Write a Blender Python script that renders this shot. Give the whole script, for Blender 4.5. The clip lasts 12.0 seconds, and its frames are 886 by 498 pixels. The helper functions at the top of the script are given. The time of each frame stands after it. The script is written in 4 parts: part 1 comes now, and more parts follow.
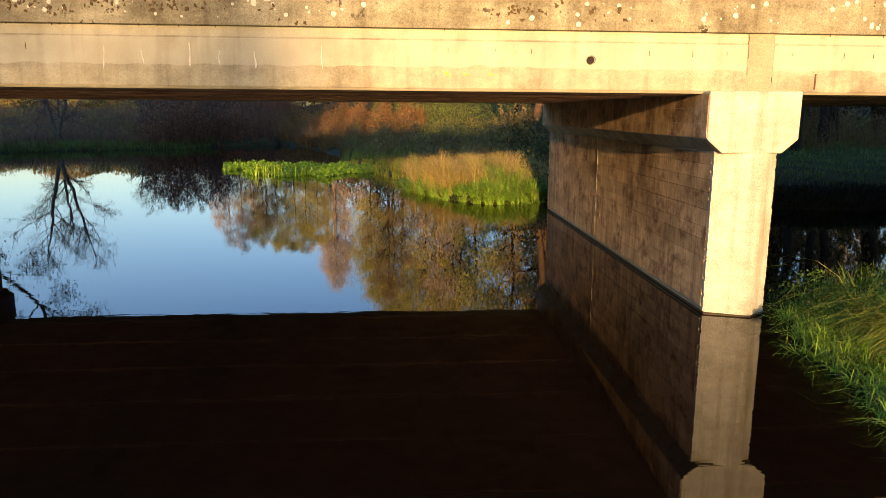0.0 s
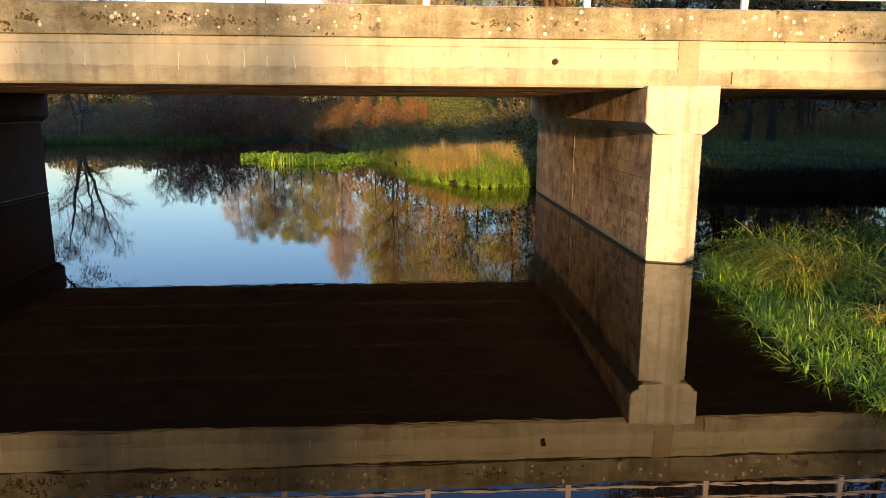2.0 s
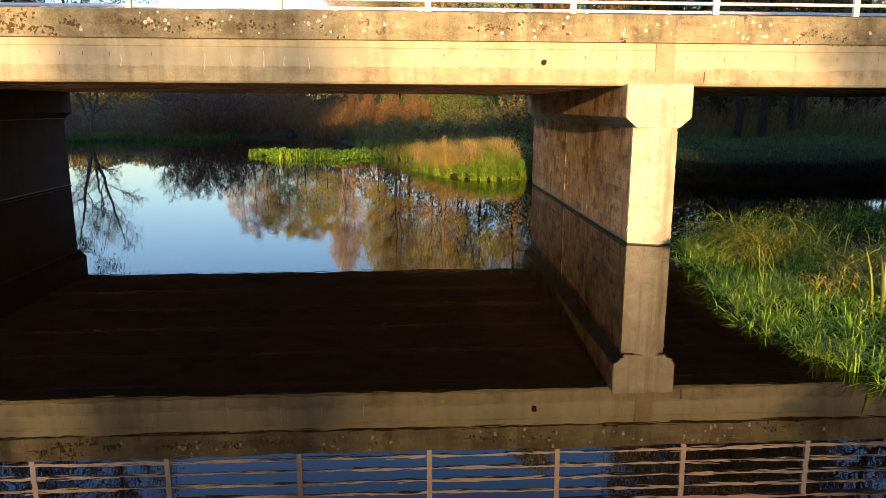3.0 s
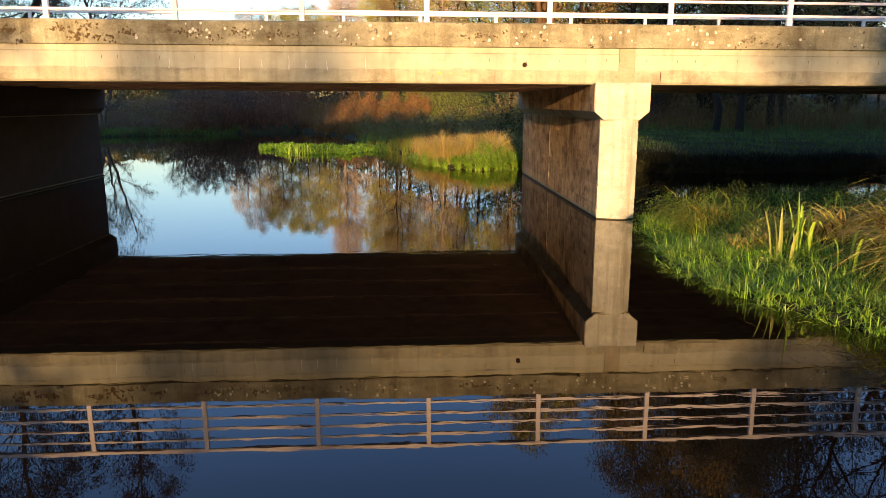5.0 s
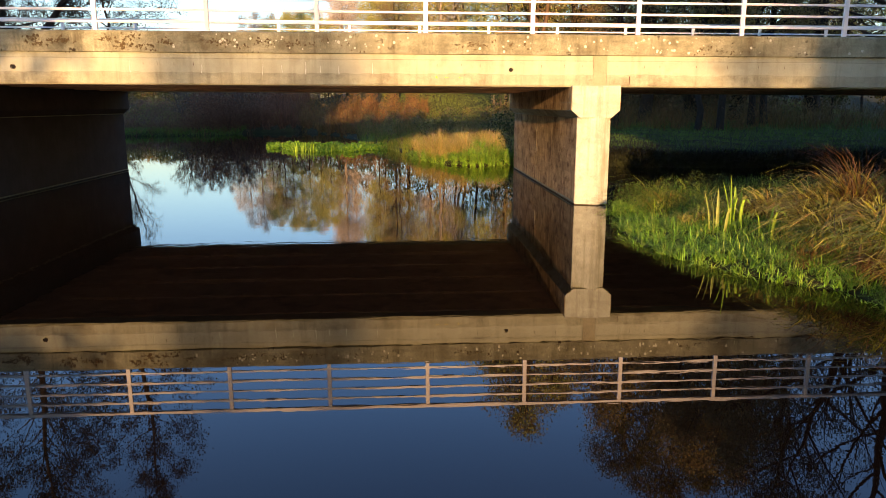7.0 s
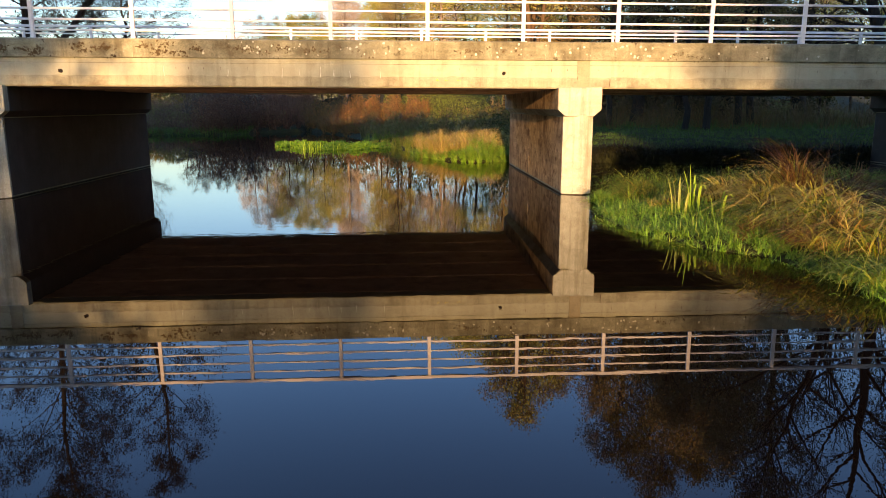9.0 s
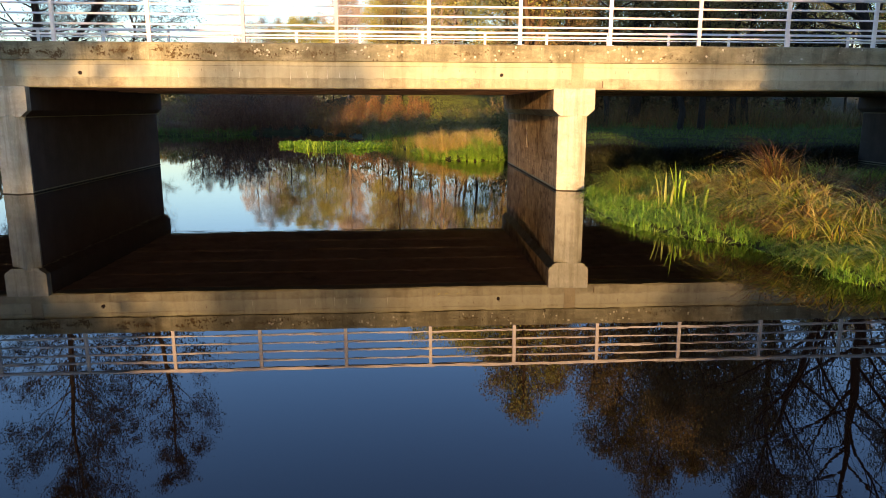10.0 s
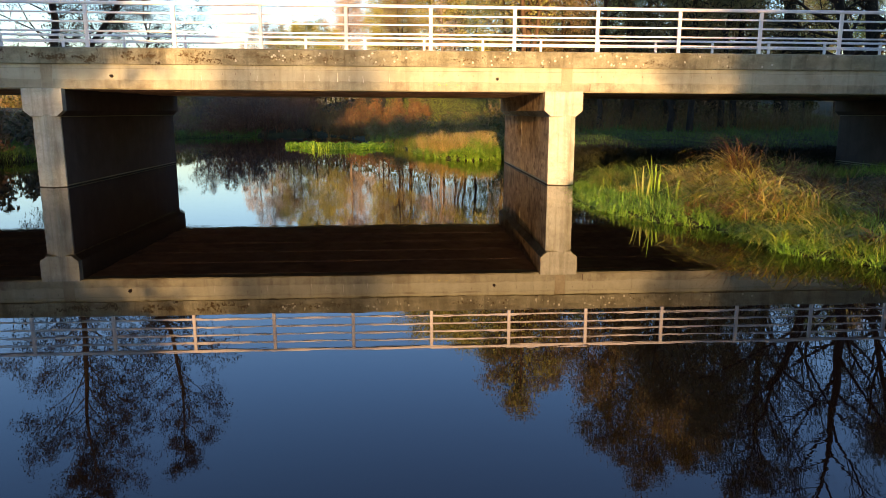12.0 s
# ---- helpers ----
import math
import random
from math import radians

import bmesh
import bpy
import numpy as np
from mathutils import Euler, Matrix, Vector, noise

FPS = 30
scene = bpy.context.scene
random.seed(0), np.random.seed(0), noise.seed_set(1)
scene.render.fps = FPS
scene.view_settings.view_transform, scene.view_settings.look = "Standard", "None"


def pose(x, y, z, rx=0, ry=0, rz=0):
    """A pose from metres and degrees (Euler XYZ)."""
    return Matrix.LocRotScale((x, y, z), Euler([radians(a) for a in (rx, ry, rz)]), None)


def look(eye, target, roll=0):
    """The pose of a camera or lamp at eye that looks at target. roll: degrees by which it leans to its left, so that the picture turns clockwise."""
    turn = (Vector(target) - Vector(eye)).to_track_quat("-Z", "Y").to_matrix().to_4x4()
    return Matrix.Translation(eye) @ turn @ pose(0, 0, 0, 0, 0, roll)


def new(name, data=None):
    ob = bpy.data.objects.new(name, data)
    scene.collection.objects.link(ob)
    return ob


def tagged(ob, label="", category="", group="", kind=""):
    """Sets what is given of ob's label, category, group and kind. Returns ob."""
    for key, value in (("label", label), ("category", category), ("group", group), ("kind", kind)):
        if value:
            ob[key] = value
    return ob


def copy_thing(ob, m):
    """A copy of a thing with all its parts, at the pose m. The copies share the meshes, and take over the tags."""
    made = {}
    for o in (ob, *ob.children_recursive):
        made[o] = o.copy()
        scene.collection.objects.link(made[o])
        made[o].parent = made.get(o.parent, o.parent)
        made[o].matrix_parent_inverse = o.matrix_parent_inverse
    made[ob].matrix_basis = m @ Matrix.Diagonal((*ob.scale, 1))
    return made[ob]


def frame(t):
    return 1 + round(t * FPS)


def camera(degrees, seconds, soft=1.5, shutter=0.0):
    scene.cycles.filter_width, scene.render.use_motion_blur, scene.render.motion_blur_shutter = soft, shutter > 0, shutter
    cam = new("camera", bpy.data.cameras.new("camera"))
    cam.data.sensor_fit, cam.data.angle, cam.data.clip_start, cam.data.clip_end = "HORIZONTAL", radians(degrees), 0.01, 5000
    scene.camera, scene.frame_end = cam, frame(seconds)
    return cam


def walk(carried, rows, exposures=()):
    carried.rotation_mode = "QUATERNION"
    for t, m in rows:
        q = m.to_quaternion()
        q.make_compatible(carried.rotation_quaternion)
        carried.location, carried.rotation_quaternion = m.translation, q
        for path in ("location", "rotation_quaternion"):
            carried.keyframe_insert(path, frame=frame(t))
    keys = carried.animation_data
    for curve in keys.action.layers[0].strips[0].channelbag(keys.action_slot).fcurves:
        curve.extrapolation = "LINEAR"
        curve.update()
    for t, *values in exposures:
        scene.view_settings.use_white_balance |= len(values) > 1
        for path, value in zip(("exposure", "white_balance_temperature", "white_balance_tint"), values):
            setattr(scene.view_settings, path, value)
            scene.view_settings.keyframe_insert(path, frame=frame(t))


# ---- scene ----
# the camera: a drone that backs away from the bridge, low over the water
cam = camera(64.5, 12.0, soft=0.6)
ROWS = [
    (0.0, -3.413, -6.908, 2.038, -3.18, -11.00, -0.19),
    (0.5, -3.420, -7.414, 2.019, -2.99, -11.08, -0.15),
    (1.0, -3.425, -7.916, 2.002, -3.08, -11.18, -0.12),
    (1.5, -3.431, -8.412, 1.986, -2.92, -11.23, -0.10),
    (2.0, -3.437, -8.903, 1.972, -2.85, -11.33, -0.08),
    (2.5, -3.442, -9.389, 1.960, -2.72, -11.42, -0.07),
    (3.0, -3.448, -9.867, 1.949, -2.65, -11.50, -0.05),
    (5.0, -3.479, -11.711, 1.918, -2.64, -11.69, 0.00),
    (5.5, -3.489, -12.153, 1.913, -2.63, -11.64, 0.01),
    (6.0, -3.500, -12.587, 1.907, -2.68, -11.57, 0.02),
    (6.5, -3.512, -13.013, 1.902, -2.71, -11.58, 0.03),
    (7.0, -3.526, -13.431, 1.897, -2.75, -11.59, 0.04),
    (9.0, -3.591, -15.022, 1.871, -2.69, -11.50, 0.07),
    (9.5, -3.611, -15.400, 1.861, -2.64, -11.44, 0.07),
    (10.0, -3.632, -15.771, 1.850, -2.66, -11.41, 0.06),
    (10.5, -3.654, -16.135, 1.836, -2.70, -11.36, 0.05),
    (11.0, -3.677, -16.492, 1.819, -2.72, -11.26, 0.02),
    (11.5, -3.701, -16.843, 1.800, -2.72, -11.16, -0.01),
    (12.0, -3.725, -17.188, 1.777, -2.73, -11.08, -0.05),
]


def eye(x, y, z, yaw, pitch, roll):
    turn = Matrix.Rotation(radians(yaw), 4, "Z") @ Matrix.Rotation(radians(90 + pitch), 4, "X") @ Matrix.Rotation(radians(roll), 4, "Z")
    return Matrix.Translation((x, y, z)) @ turn


EXPOSURE, KELVIN, TINT = 1.24, 9300, 27
walk(cam, [(t, eye(x, y, z, yaw, pitch, -roll)) for t, x, y, z, yaw, pitch, roll in ROWS], exposures=[(0.0, EXPOSURE, KELVIN, TINT), (12.0, EXPOSURE, KELVIN, TINT)])

# ---- world and sun: a low evening sun behind the camera, a clear sky ----
SUN_AZ, SUN_EL = 2.2, 5.7
world = bpy.data.worlds.new("sky")
scene.world = world
world.use_nodes = True
wn = world.node_tree.nodes
sky = wn.new("ShaderNodeTexSky")
sky.sky_type = "NISHITA"
sky.sun_disc = False
sky.sun_elevation = radians(SUN_EL)
sky.sun_rotation = radians(180 + SUN_AZ)
sky.air_density, sky.dust_density, sky.ozone_density = 1.0, 1.0, 3.2
wn["Background"].inputs["Strength"].default_value = 0.25
tint = wn.new("ShaderNodeMix")
tint.data_type, tint.blend_type = "RGBA", "MULTIPLY"
tint.inputs[0].default_value = 1.0
way = wn.new("ShaderNodeTexCoord")
parts = wn.new("ShaderNodeSeparateXYZ")
haze = wn.new("ShaderNodeValToRGB")
for k, (p, c) in enumerate(((0.0, (0.98, 0.91, 0.99)), (0.10, (0.90, 1.05, 1.17)), (0.36, (0.65, 1.10, 1.52)))):
    el = haze.color_ramp.elements[k] if k < 2 else haze.color_ramp.elements.new(p)
    el.position, el.color = p, (*c, 1)
world.node_tree.links.new(way.outputs["Generated"], parts.inputs[0])
world.node_tree.links.new(parts.outputs["Z"], haze.inputs["Fac"])
world.node_tree.links.new(haze.outputs["Color"], tint.inputs[7])
world.node_tree.links.new(sky.outputs[0], tint.inputs[6])
world.node_tree.links.new(tint.outputs[2], wn["Background"].inputs["Color"])

sun = new("sun", bpy.data.lights.new("sun", "SUN"))
sun.data.energy = 5.1
sun.data.angle = radians(0.55)
sun.data.color = (1.0, 0.675, 0.395)
sun.matrix_world = look((-math.tan(radians(SUN_AZ)) * 50, -50, 50 * math.tan(radians(SUN_EL)) / math.cos(radians(SUN_AZ))), (0, 0, 0))


# ---- materials ----
def material(name, rough=0.8, metal=0.0, spec=0.5):
    m = bpy.data.materials.new(name)
    m.use_nodes = True
    nt = m.node_tree
    b = nt.nodes["Principled BSDF"]
    b.inputs["Roughness"].default_value = rough
    b.inputs["Metallic"].default_value = metal
    b.inputs["Specular IOR Level"].default_value = spec
    return m, nt, b


def node(nt, kind, **values):
    n = nt.nodes.new(kind)
    for k, v in values.items():
        n.inputs[k.replace("_", " ")].default_value = v
    return n


def coords(nt, scale=(1, 1, 1)):
    tc = nt.nodes.new("ShaderNodeTexCoord")
    mp = nt.nodes.new("ShaderNodeMapping")
    mp.inputs["Scale"].default_value = scale
    nt.links.new(tc.outputs["Object"], mp.inputs["Vector"])
    return mp.outputs["Vector"]


def noise_tex(nt, vec, scale, detail=5.0, rough=0.6):
    n = node(nt, "ShaderNodeTexNoise", Scale=scale, Detail=detail, Roughness=rough)
    nt.links.new(vec, n.inputs["Vector"])
    return n.outputs["Fac"]


def ramp(nt, fac, stops, interp="LINEAR"):
    r = nt.nodes.new("ShaderNodeValToRGB")
    r.color_ramp.interpolation = interp
    e = r.color_ramp.elements
    while len(e) < len(stops):
        e.new(0.5)
    for el, (p, c) in zip(e, stops):
        el.position = p
        el.color = (*c, 1) if len(c) == 3 else c
    nt.links.new(fac, r.inputs["Fac"])
    return r.outputs["Color"]


def mix(nt, fac, a, b, mode="MIX"):
    m = nt.nodes.new("ShaderNodeMix")
    m.data_type, m.blend_type = "RGBA", mode
    for sock, val in ((m.inputs[0], fac), (m.inputs[6], a), (m.inputs[7], b)):
        if isinstance(val, (int, float)):
            sock.default_value = val
        elif isinstance(val, tuple):
            sock.default_value = (*val, 1)
        else:
            nt.links.new(val, sock)
    return m.outputs[2]


def grey(v):
    return (v, v, v)


def bump(nt, b, height, strength=0.3, distance=0.01):
    n = node(nt, "ShaderNodeBump", Strength=strength, Distance=distance)
    nt.links.new(height, n.inputs["Height"])
    nt.links.new(n.outputs["Normal"], b.inputs["Normal"])


def concrete(name, light, dark, stain, stain_amount=0.5, streak=0.35, rough=0.85, lichen=False, boards=False, pits=0.0):
    """Weathered concrete: cement clouds, sand grain, run-off streaks, and lichen and moss spots where asked for."""
    m, nt, b = material(name, rough, spec=0.3)
    v = coords(nt)
    col = mix(nt, ramp(nt, noise_tex(nt, v, 2.2, 6), [(0.35, grey(0)), (0.68, grey(1))]), dark, light)
    run = noise_tex(nt, coords(nt, (7.0, 7.0, 0.5)), 1.0, 4)
    col = mix(nt, mix(nt, 1.0, ramp(nt, run, [(0.5, grey(0)), (0.72, grey(1))]), grey(streak), "MULTIPLY"), col, stain)
    cloud = noise_tex(nt, v, 0.8, 7, 0.7)
    col = mix(nt, mix(nt, 1.0, ramp(nt, cloud, [(0.5, grey(0)), (0.66, grey(1))]), grey(stain_amount), "MULTIPLY"), col, stain)
    fine = noise_tex(nt, v, 130, 3)
    col = mix(nt, 0.14, col, ramp(nt, fine, [(0.35, grey(0.1)), (0.65, grey(0.9))]), "OVERLAY")
    if pits:
        coarse = ramp(nt, noise_tex(nt, v, 80, 6, 0.75), [(0.38, grey(0.08)), (0.62, grey(0.9))])
        col = mix(nt, pits, col, coarse, "OVERLAY")
        dirt = ramp(nt, noise_tex(nt, coords(nt, (1.6, 1.6, 5.0)), 1.5, 8, 0.75), [(0.42, grey(0.35)), (0.60, grey(1.0))])
        col = mix(nt, pits, col, dirt, "MULTIPLY")
    if lichen:
        moss = noise_tex(nt, v, 9, 5, 0.7)
        where = noise_tex(nt, v, 1.1, 2)
        patch = mix(nt, 1.0, ramp(nt, moss, [(0.60, grey(0)), (0.63, grey(1))]), ramp(nt, where, [(0.52, grey(0)), (0.60, grey(1))]), "MULTIPLY")
        col = mix(nt, patch, col, (0.035, 0.026, 0.012))
    nt.links.new(col, b.inputs["Base Color"])
    h = mix(nt, 0.5, noise_tex(nt, v, 35, 6, 0.7), noise_tex(nt, v, 6, 5))
    if boards:
        grain = noise_tex(nt, coords(nt, (45.0, 45.0, 1.6)), 1.0, 5, 0.7)
        col = mix(nt, 0.5, col, ramp(nt, grain, [(0.36, grey(0.30)), (0.6, grey(1.0))]), "MULTIPLY")
        soot = noise_tex(nt, coords(nt, (2.2, 2.2, 2.6)), 1.0, 8, 0.75)
        col = mix(nt, mix(nt, 1.0, ramp(nt, soot, [(0.48, grey(0)), (0.62, grey(1))]), grey(0.8), "MULTIPLY"), col, (0.11, 0.062, 0.03))
        pale = noise_tex(nt, coords(nt, (5.0, 5.0, 2.0)), 1.0, 6, 0.75)
        col = mix(nt, mix(nt, 1.0, ramp(nt, pale, [(0.60, grey(0)), (0.70, grey(1))]), grey(0.5), "MULTIPLY"), col, (0.75, 0.64, 0.42))
        info = nt.nodes.new("ShaderNodeObjectInfo")
        col = mix(nt, 1.0, col, ramp(nt, info.outputs["Random"], [(0.0, (0.84, 0.80, 0.75)), (0.5, (0.98, 0.95, 0.9)), (1.0, (1.1, 1.06, 1.0))]), "MULTIPLY")
        nt.links.new(col, b.inputs["Base Color"])
        h = mix(nt, 0.35, grain, h)
        bump(nt, b, h, 0.6, 0.02)
    else:
        bump(nt, b, h, 0.5, 0.012)
    return m


CONCRETE = concrete("pale concrete", (0.385, 0.415, 0.31), (0.325, 0.345, 0.25), (0.21, 0.215, 0.145), 0.6, 0.45, pits=0.08)
CONCRETE_LOW = concrete("rough concrete", (0.36, 0.38, 0.27), (0.26, 0.265, 0.18), (0.12, 0.11, 0.07), 0.85, 0.5, pits=0.18)
CORNICE = concrete("weathered kerb concrete", (0.32, 0.335, 0.23), (0.215, 0.215, 0.138), (0.088, 0.08, 0.045), 0.85, 0.6, 0.92, lichen=True, pits=0.36)
PATCH = concrete("mortar patch", (0.36, 0.345, 0.235), (0.28, 0.265, 0.175), (0.18, 0.16, 0.10), 0.4, 0.4, pits=0.2)
WALL = concrete("board-marked concrete", (0.70, 0.55, 0.33), (0.50, 0.385, 0.22), (0.15, 0.10, 0.05), 0.6, 0.6, boards=True)
COLUMN = concrete("weathered column concrete", (0.47, 0.52, 0.43), (0.37, 0.40, 0.32), (0.20, 0.20, 0.135), 0.85, 0.7, pits=0.25)
# dark copy of the wall concrete: the shade of the unlit pier sides is in its colour
WALL_SHADED = concrete("smooth concrete darkened for shade", (0.105, 0.09, 0.078), (0.08, 0.066, 0.056), (0.06, 0.048, 0.038), 0.5, 0.4)
# soffit colour raised to stand for sunlight thrown up by the water
SOFFIT = concrete("soffit concrete with bounced light", (0.66, 0.46, 0.30), (0.45, 0.30, 0.19), (0.13, 0.085, 0.05), 0.6, 0.2)
WET = concrete("wet algae-covered concrete", (0.045, 0.04, 0.02), (0.03, 0.026, 0.013), (0.02, 0.016, 0.009), 0.5, 0.4, 0.75)


def plain(name, colour, rough=0.6, metal=0.0, spread=0.12, scale=12.0):
    m, nt, b = material(name, rough, metal)
    v = coords(nt)
    lo, hi = tuple(c * (1 - spread) for c in colour), tuple(min(1, c * (1 + spread)) for c in colour)
    nt.links.new(mix(nt, ramp(nt, noise_tex(nt, v, scale, 5), [(0.35, grey(0)), (0.65, grey(1))]), lo, hi), b.inputs["Base Color"])
    bump(nt, b, noise_tex(nt, v, scale * 4, 4), 0.2, 0.004)
    return m


PAINT = plain("white railing paint", (0.78, 0.77, 0.74), 0.4, 0.0, 0.06, 6)
ASPHALT = plain("asphalt", (0.05, 0.05, 0.052), 0.9)
IRON = plain("rusty iron", (0.09, 0.045, 0.025), 0.8, 0.2, 0.3)
# near-black colour for the darkness inside the drain holes
HOLE_SHADE = plain("drain hole shade", (0.012, 0.010, 0.008), 0.9, 0.0, 0.3, 60)
LICHEN = plain("pale crustose lichen", (0.50, 0.52, 0.42), 0.95, 0.0, 0.25, 60)
MOSS = plain("dark moss", (0.075, 0.052, 0.02), 0.95, 0.0, 0.4, 80)
YELLOW = plain("yellow wall lichen", (0.55, 0.47, 0.05), 0.95, 0.0, 0.3, 90)
LIME = plain("lime bloom", (0.56, 0.60, 0.50), 0.9, 0.0, 0.15, 40)


def make_water():
    m, nt, b = material("river water", 0.0)
    b.inputs["Base Color"].default_value = (0.007, 0.0035, 0.0018, 1)
    b.inputs["IOR"].default_value = 1.333
    b.inputs["Roughness"].default_value = 0.010
    calm = noise_tex(nt, coords(nt, (0.55, 1.7, 1.0)), 3.4, 3, 0.55)
    where = ramp(nt, noise_tex(nt, coords(nt, (0.05, 0.12, 1.0)), 1.0, 2), [(0.4, grey(0.25)), (0.62, grey(1))])
    h = mix(nt, 1.0, calm, where, "MULTIPLY")
    bump(nt, b, h, 0.055, 0.012)
    return m


WATER = make_water()


def soil():
    m, nt, b = material("bank soil and turf", 0.95, spec=0.2)
    v = coords(nt)
    a = ramp(nt, noise_tex(nt, v, 1.3, 6), [(0.3, (0.025, 0.02, 0.012)), (0.5, (0.025, 0.03, 0.011)), (0.7, (0.035, 0.045, 0.014))])
    nt.links.new(mix(nt, 0.3, a, ramp(nt, noise_tex(nt, v, 25, 5), [(0.3, grey(0.1)), (0.7, grey(0.8))]), "OVERLAY"), b.inputs["Base Color"])
    bump(nt, b, noise_tex(nt, v, 14, 6), 0.8, 0.05)
    return m


SOIL = soil()


def foliage(name, colours, rough=0.55, translucent=0.35, gain=1.7):
    """Leaf or blade: one colour per loose piece, with some light let through."""
    m, nt, b = material(name, rough, spec=0.3)
    g = nt.nodes.new("ShaderNodeNewGeometry")
    n = len(colours)
    colours = [tuple(min(0.75, c * gain) for c in col) for col in colours]
    col = ramp(nt, g.outputs["Random Per Island"], [(i / max(1, n - 1), c) for i, c in enumerate(colours)])
    big = noise_tex(nt, coords(nt), 0.9, 3)
    col = mix(nt, 1.0, col, ramp(nt, big, [(0.3, grey(0.7)), (0.7, grey(1.0))]), "MULTIPLY")
    nt.links.new(col, b.inputs["Base Color"])
    t = nt.nodes.new("ShaderNodeBsdfTranslucent")
    nt.links.new(col, t.inputs["Color"])
    ms = nt.nodes.new("ShaderNodeMixShader")
    ms.inputs[0].default_value = translucent
    nt.links.new(b.outputs[0], ms.inputs[1])
    nt.links.new(t.outputs[0], ms.inputs[2])
    nt.links.new(ms.outputs[0], nt.nodes["Material Output"].inputs["Surface"])
    return m


# near-black stops in the grass and sedge mixes: dead blades, and painted shady gaps
GRASS = foliage("fresh grass", [(0.012, 0.028, 0.006), (0.042, 0.12, 0.012), (0.088, 0.22, 0.025), (0.115, 0.26, 0.035), (0.18, 0.255, 0.05), (0.018, 0.04, 0.008)], gain=2.2)
SEDGE = foliage("autumn sedge", [(0.012, 0.010, 0.005), (0.03, 0.022, 0.008), (0.12, 0.14, 0.018), (0.26, 0.26, 0.03), (0.44, 0.35, 0.08), (0.42, 0.26, 0.07), (0.16, 0.07, 0.02), (0.24, 0.26, 0.03), (0.36, 0.23, 0.06), (0.02, 0.014, 0.006)], gain=2.1)
SEDGE_RED = foliage("russet sedge", [(0.015, 0.01, 0.006), (0.15, 0.065, 0.022), (0.27, 0.15, 0.045), (0.12, 0.10, 0.02), (0.18, 0.065, 0.025), (0.32, 0.20, 0.08), (0.02, 0.012, 0.008)], gain=1.2)
SEDGE_GREEN = foliage("green sedge", [(0.012, 0.02, 0.006), (0.05, 0.11, 0.014), (0.10, 0.20, 0.025), (0.17, 0.24, 0.04), (0.24, 0.25, 0.05), (0.02, 0.03, 0.008)], gain=1.8)
REED = foliage("dry reed", [(0.07, 0.032, 0.02), (0.19, 0.085, 0.05), (0.36, 0.20, 0.11), (0.10, 0.042, 0.028), (0.25, 0.10, 0.055), (0.04, 0.022, 0.015)], gain=1.0)
REED_RED = foliage("russet reed and bramble", [(0.04, 0.028, 0.016), (0.24, 0.095, 0.035), (0.32, 0.19, 0.06), (0.08, 0.05, 0.026), (0.20, 0.16, 0.04), (0.26, 0.10, 0.04), (0.05, 0.045, 0.018), (0.16, 0.13, 0.04)], gain=1.25)
REED_GOLD = foliage("golden reed", [(0.15, 0.10, 0.04), (0.36, 0.26, 0.10), (0.46, 0.36, 0.16), (0.30, 0.26, 0.07), (0.16, 0.22, 0.04), (0.25, 0.14, 0.05), (0.20, 0.26, 0.05)], gain=1.45)
FIELD = foliage("meadow grass", [(0.07, 0.11, 0.015), (0.12, 0.18, 0.025), (0.20, 0.21, 0.04)])
DARK_SCRUB = foliage("dark ivy and nettle", [(0.03, 0.022, 0.012), (0.07, 0.045, 0.024), (0.12, 0.075, 0.04), (0.05, 0.045, 0.018), (0.16, 0.11, 0.06)], gain=2.4)
HERB = foliage("waterside herb", [(0.05, 0.16, 0.015), (0.10, 0.27, 0.025), (0.17, 0.30, 0.035)], gain=1.2)
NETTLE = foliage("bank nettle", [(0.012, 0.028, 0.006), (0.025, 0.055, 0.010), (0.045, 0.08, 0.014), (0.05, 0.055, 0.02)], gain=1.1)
SHORE = foliage("shaded shore grass", [(0.02, 0.045, 0.008), (0.04, 0.09, 0.013), (0.06, 0.11, 0.02)], gain=2.6)
IRIS = foliage("iris blade", [(0.13, 0.24, 0.025), (0.20, 0.31, 0.04)], gain=2.2)
IRIS_DRY = foliage("withered iris blade", [(0.22, 0.22, 0.07), (0.18, 0.24, 0.05), (0.20, 0.15, 0.07)])
SHRUB = foliage("olive willow scrub", [(0.04, 0.045, 0.012), (0.08, 0.08, 0.02), (0.12, 0.115, 0.03), (0.18, 0.13, 0.05), (0.13, 0.08, 0.04)])
# near-black colour that stands for the shade on the far bank's face
BANK_SHADE = foliage("near-black bank shade", [(0.010, 0.014, 0.006), (0.018, 0.024, 0.008), (0.03, 0.028, 0.012)], gain=1.0)
# dark copy of the grass colours, with the shade painted in
SHADE_GRASS = foliage("grass darkened for shade", [(0.02, 0.04, 0.01), (0.03, 0.06, 0.012), (0.05, 0.065, 0.016), (0.06, 0.05, 0.02)], gain=1.2)
LEAF_GREEN = foliage("late alder leaf", [(0.035, 0.045, 0.012), (0.06, 0.07, 0.018), (0.11, 0.09, 0.025), (0.12, 0.075, 0.035)], gain=1.35)
# leaf colour of the bank alders, darkened in place of cast shade
LEAF_DARK = foliage("alder leaf darkened for shade", [(0.016, 0.014, 0.010), (0.03, 0.025, 0.016), (0.045, 0.034, 0.02)], gain=1.0)
LEAF_GOLD = foliage("golden leaf", [(0.15, 0.15, 0.045), (0.21, 0.20, 0.06), (0.13, 0.145, 0.04), (0.09, 0.105, 0.03), (0.19, 0.15, 0.06)], gain=3.2)
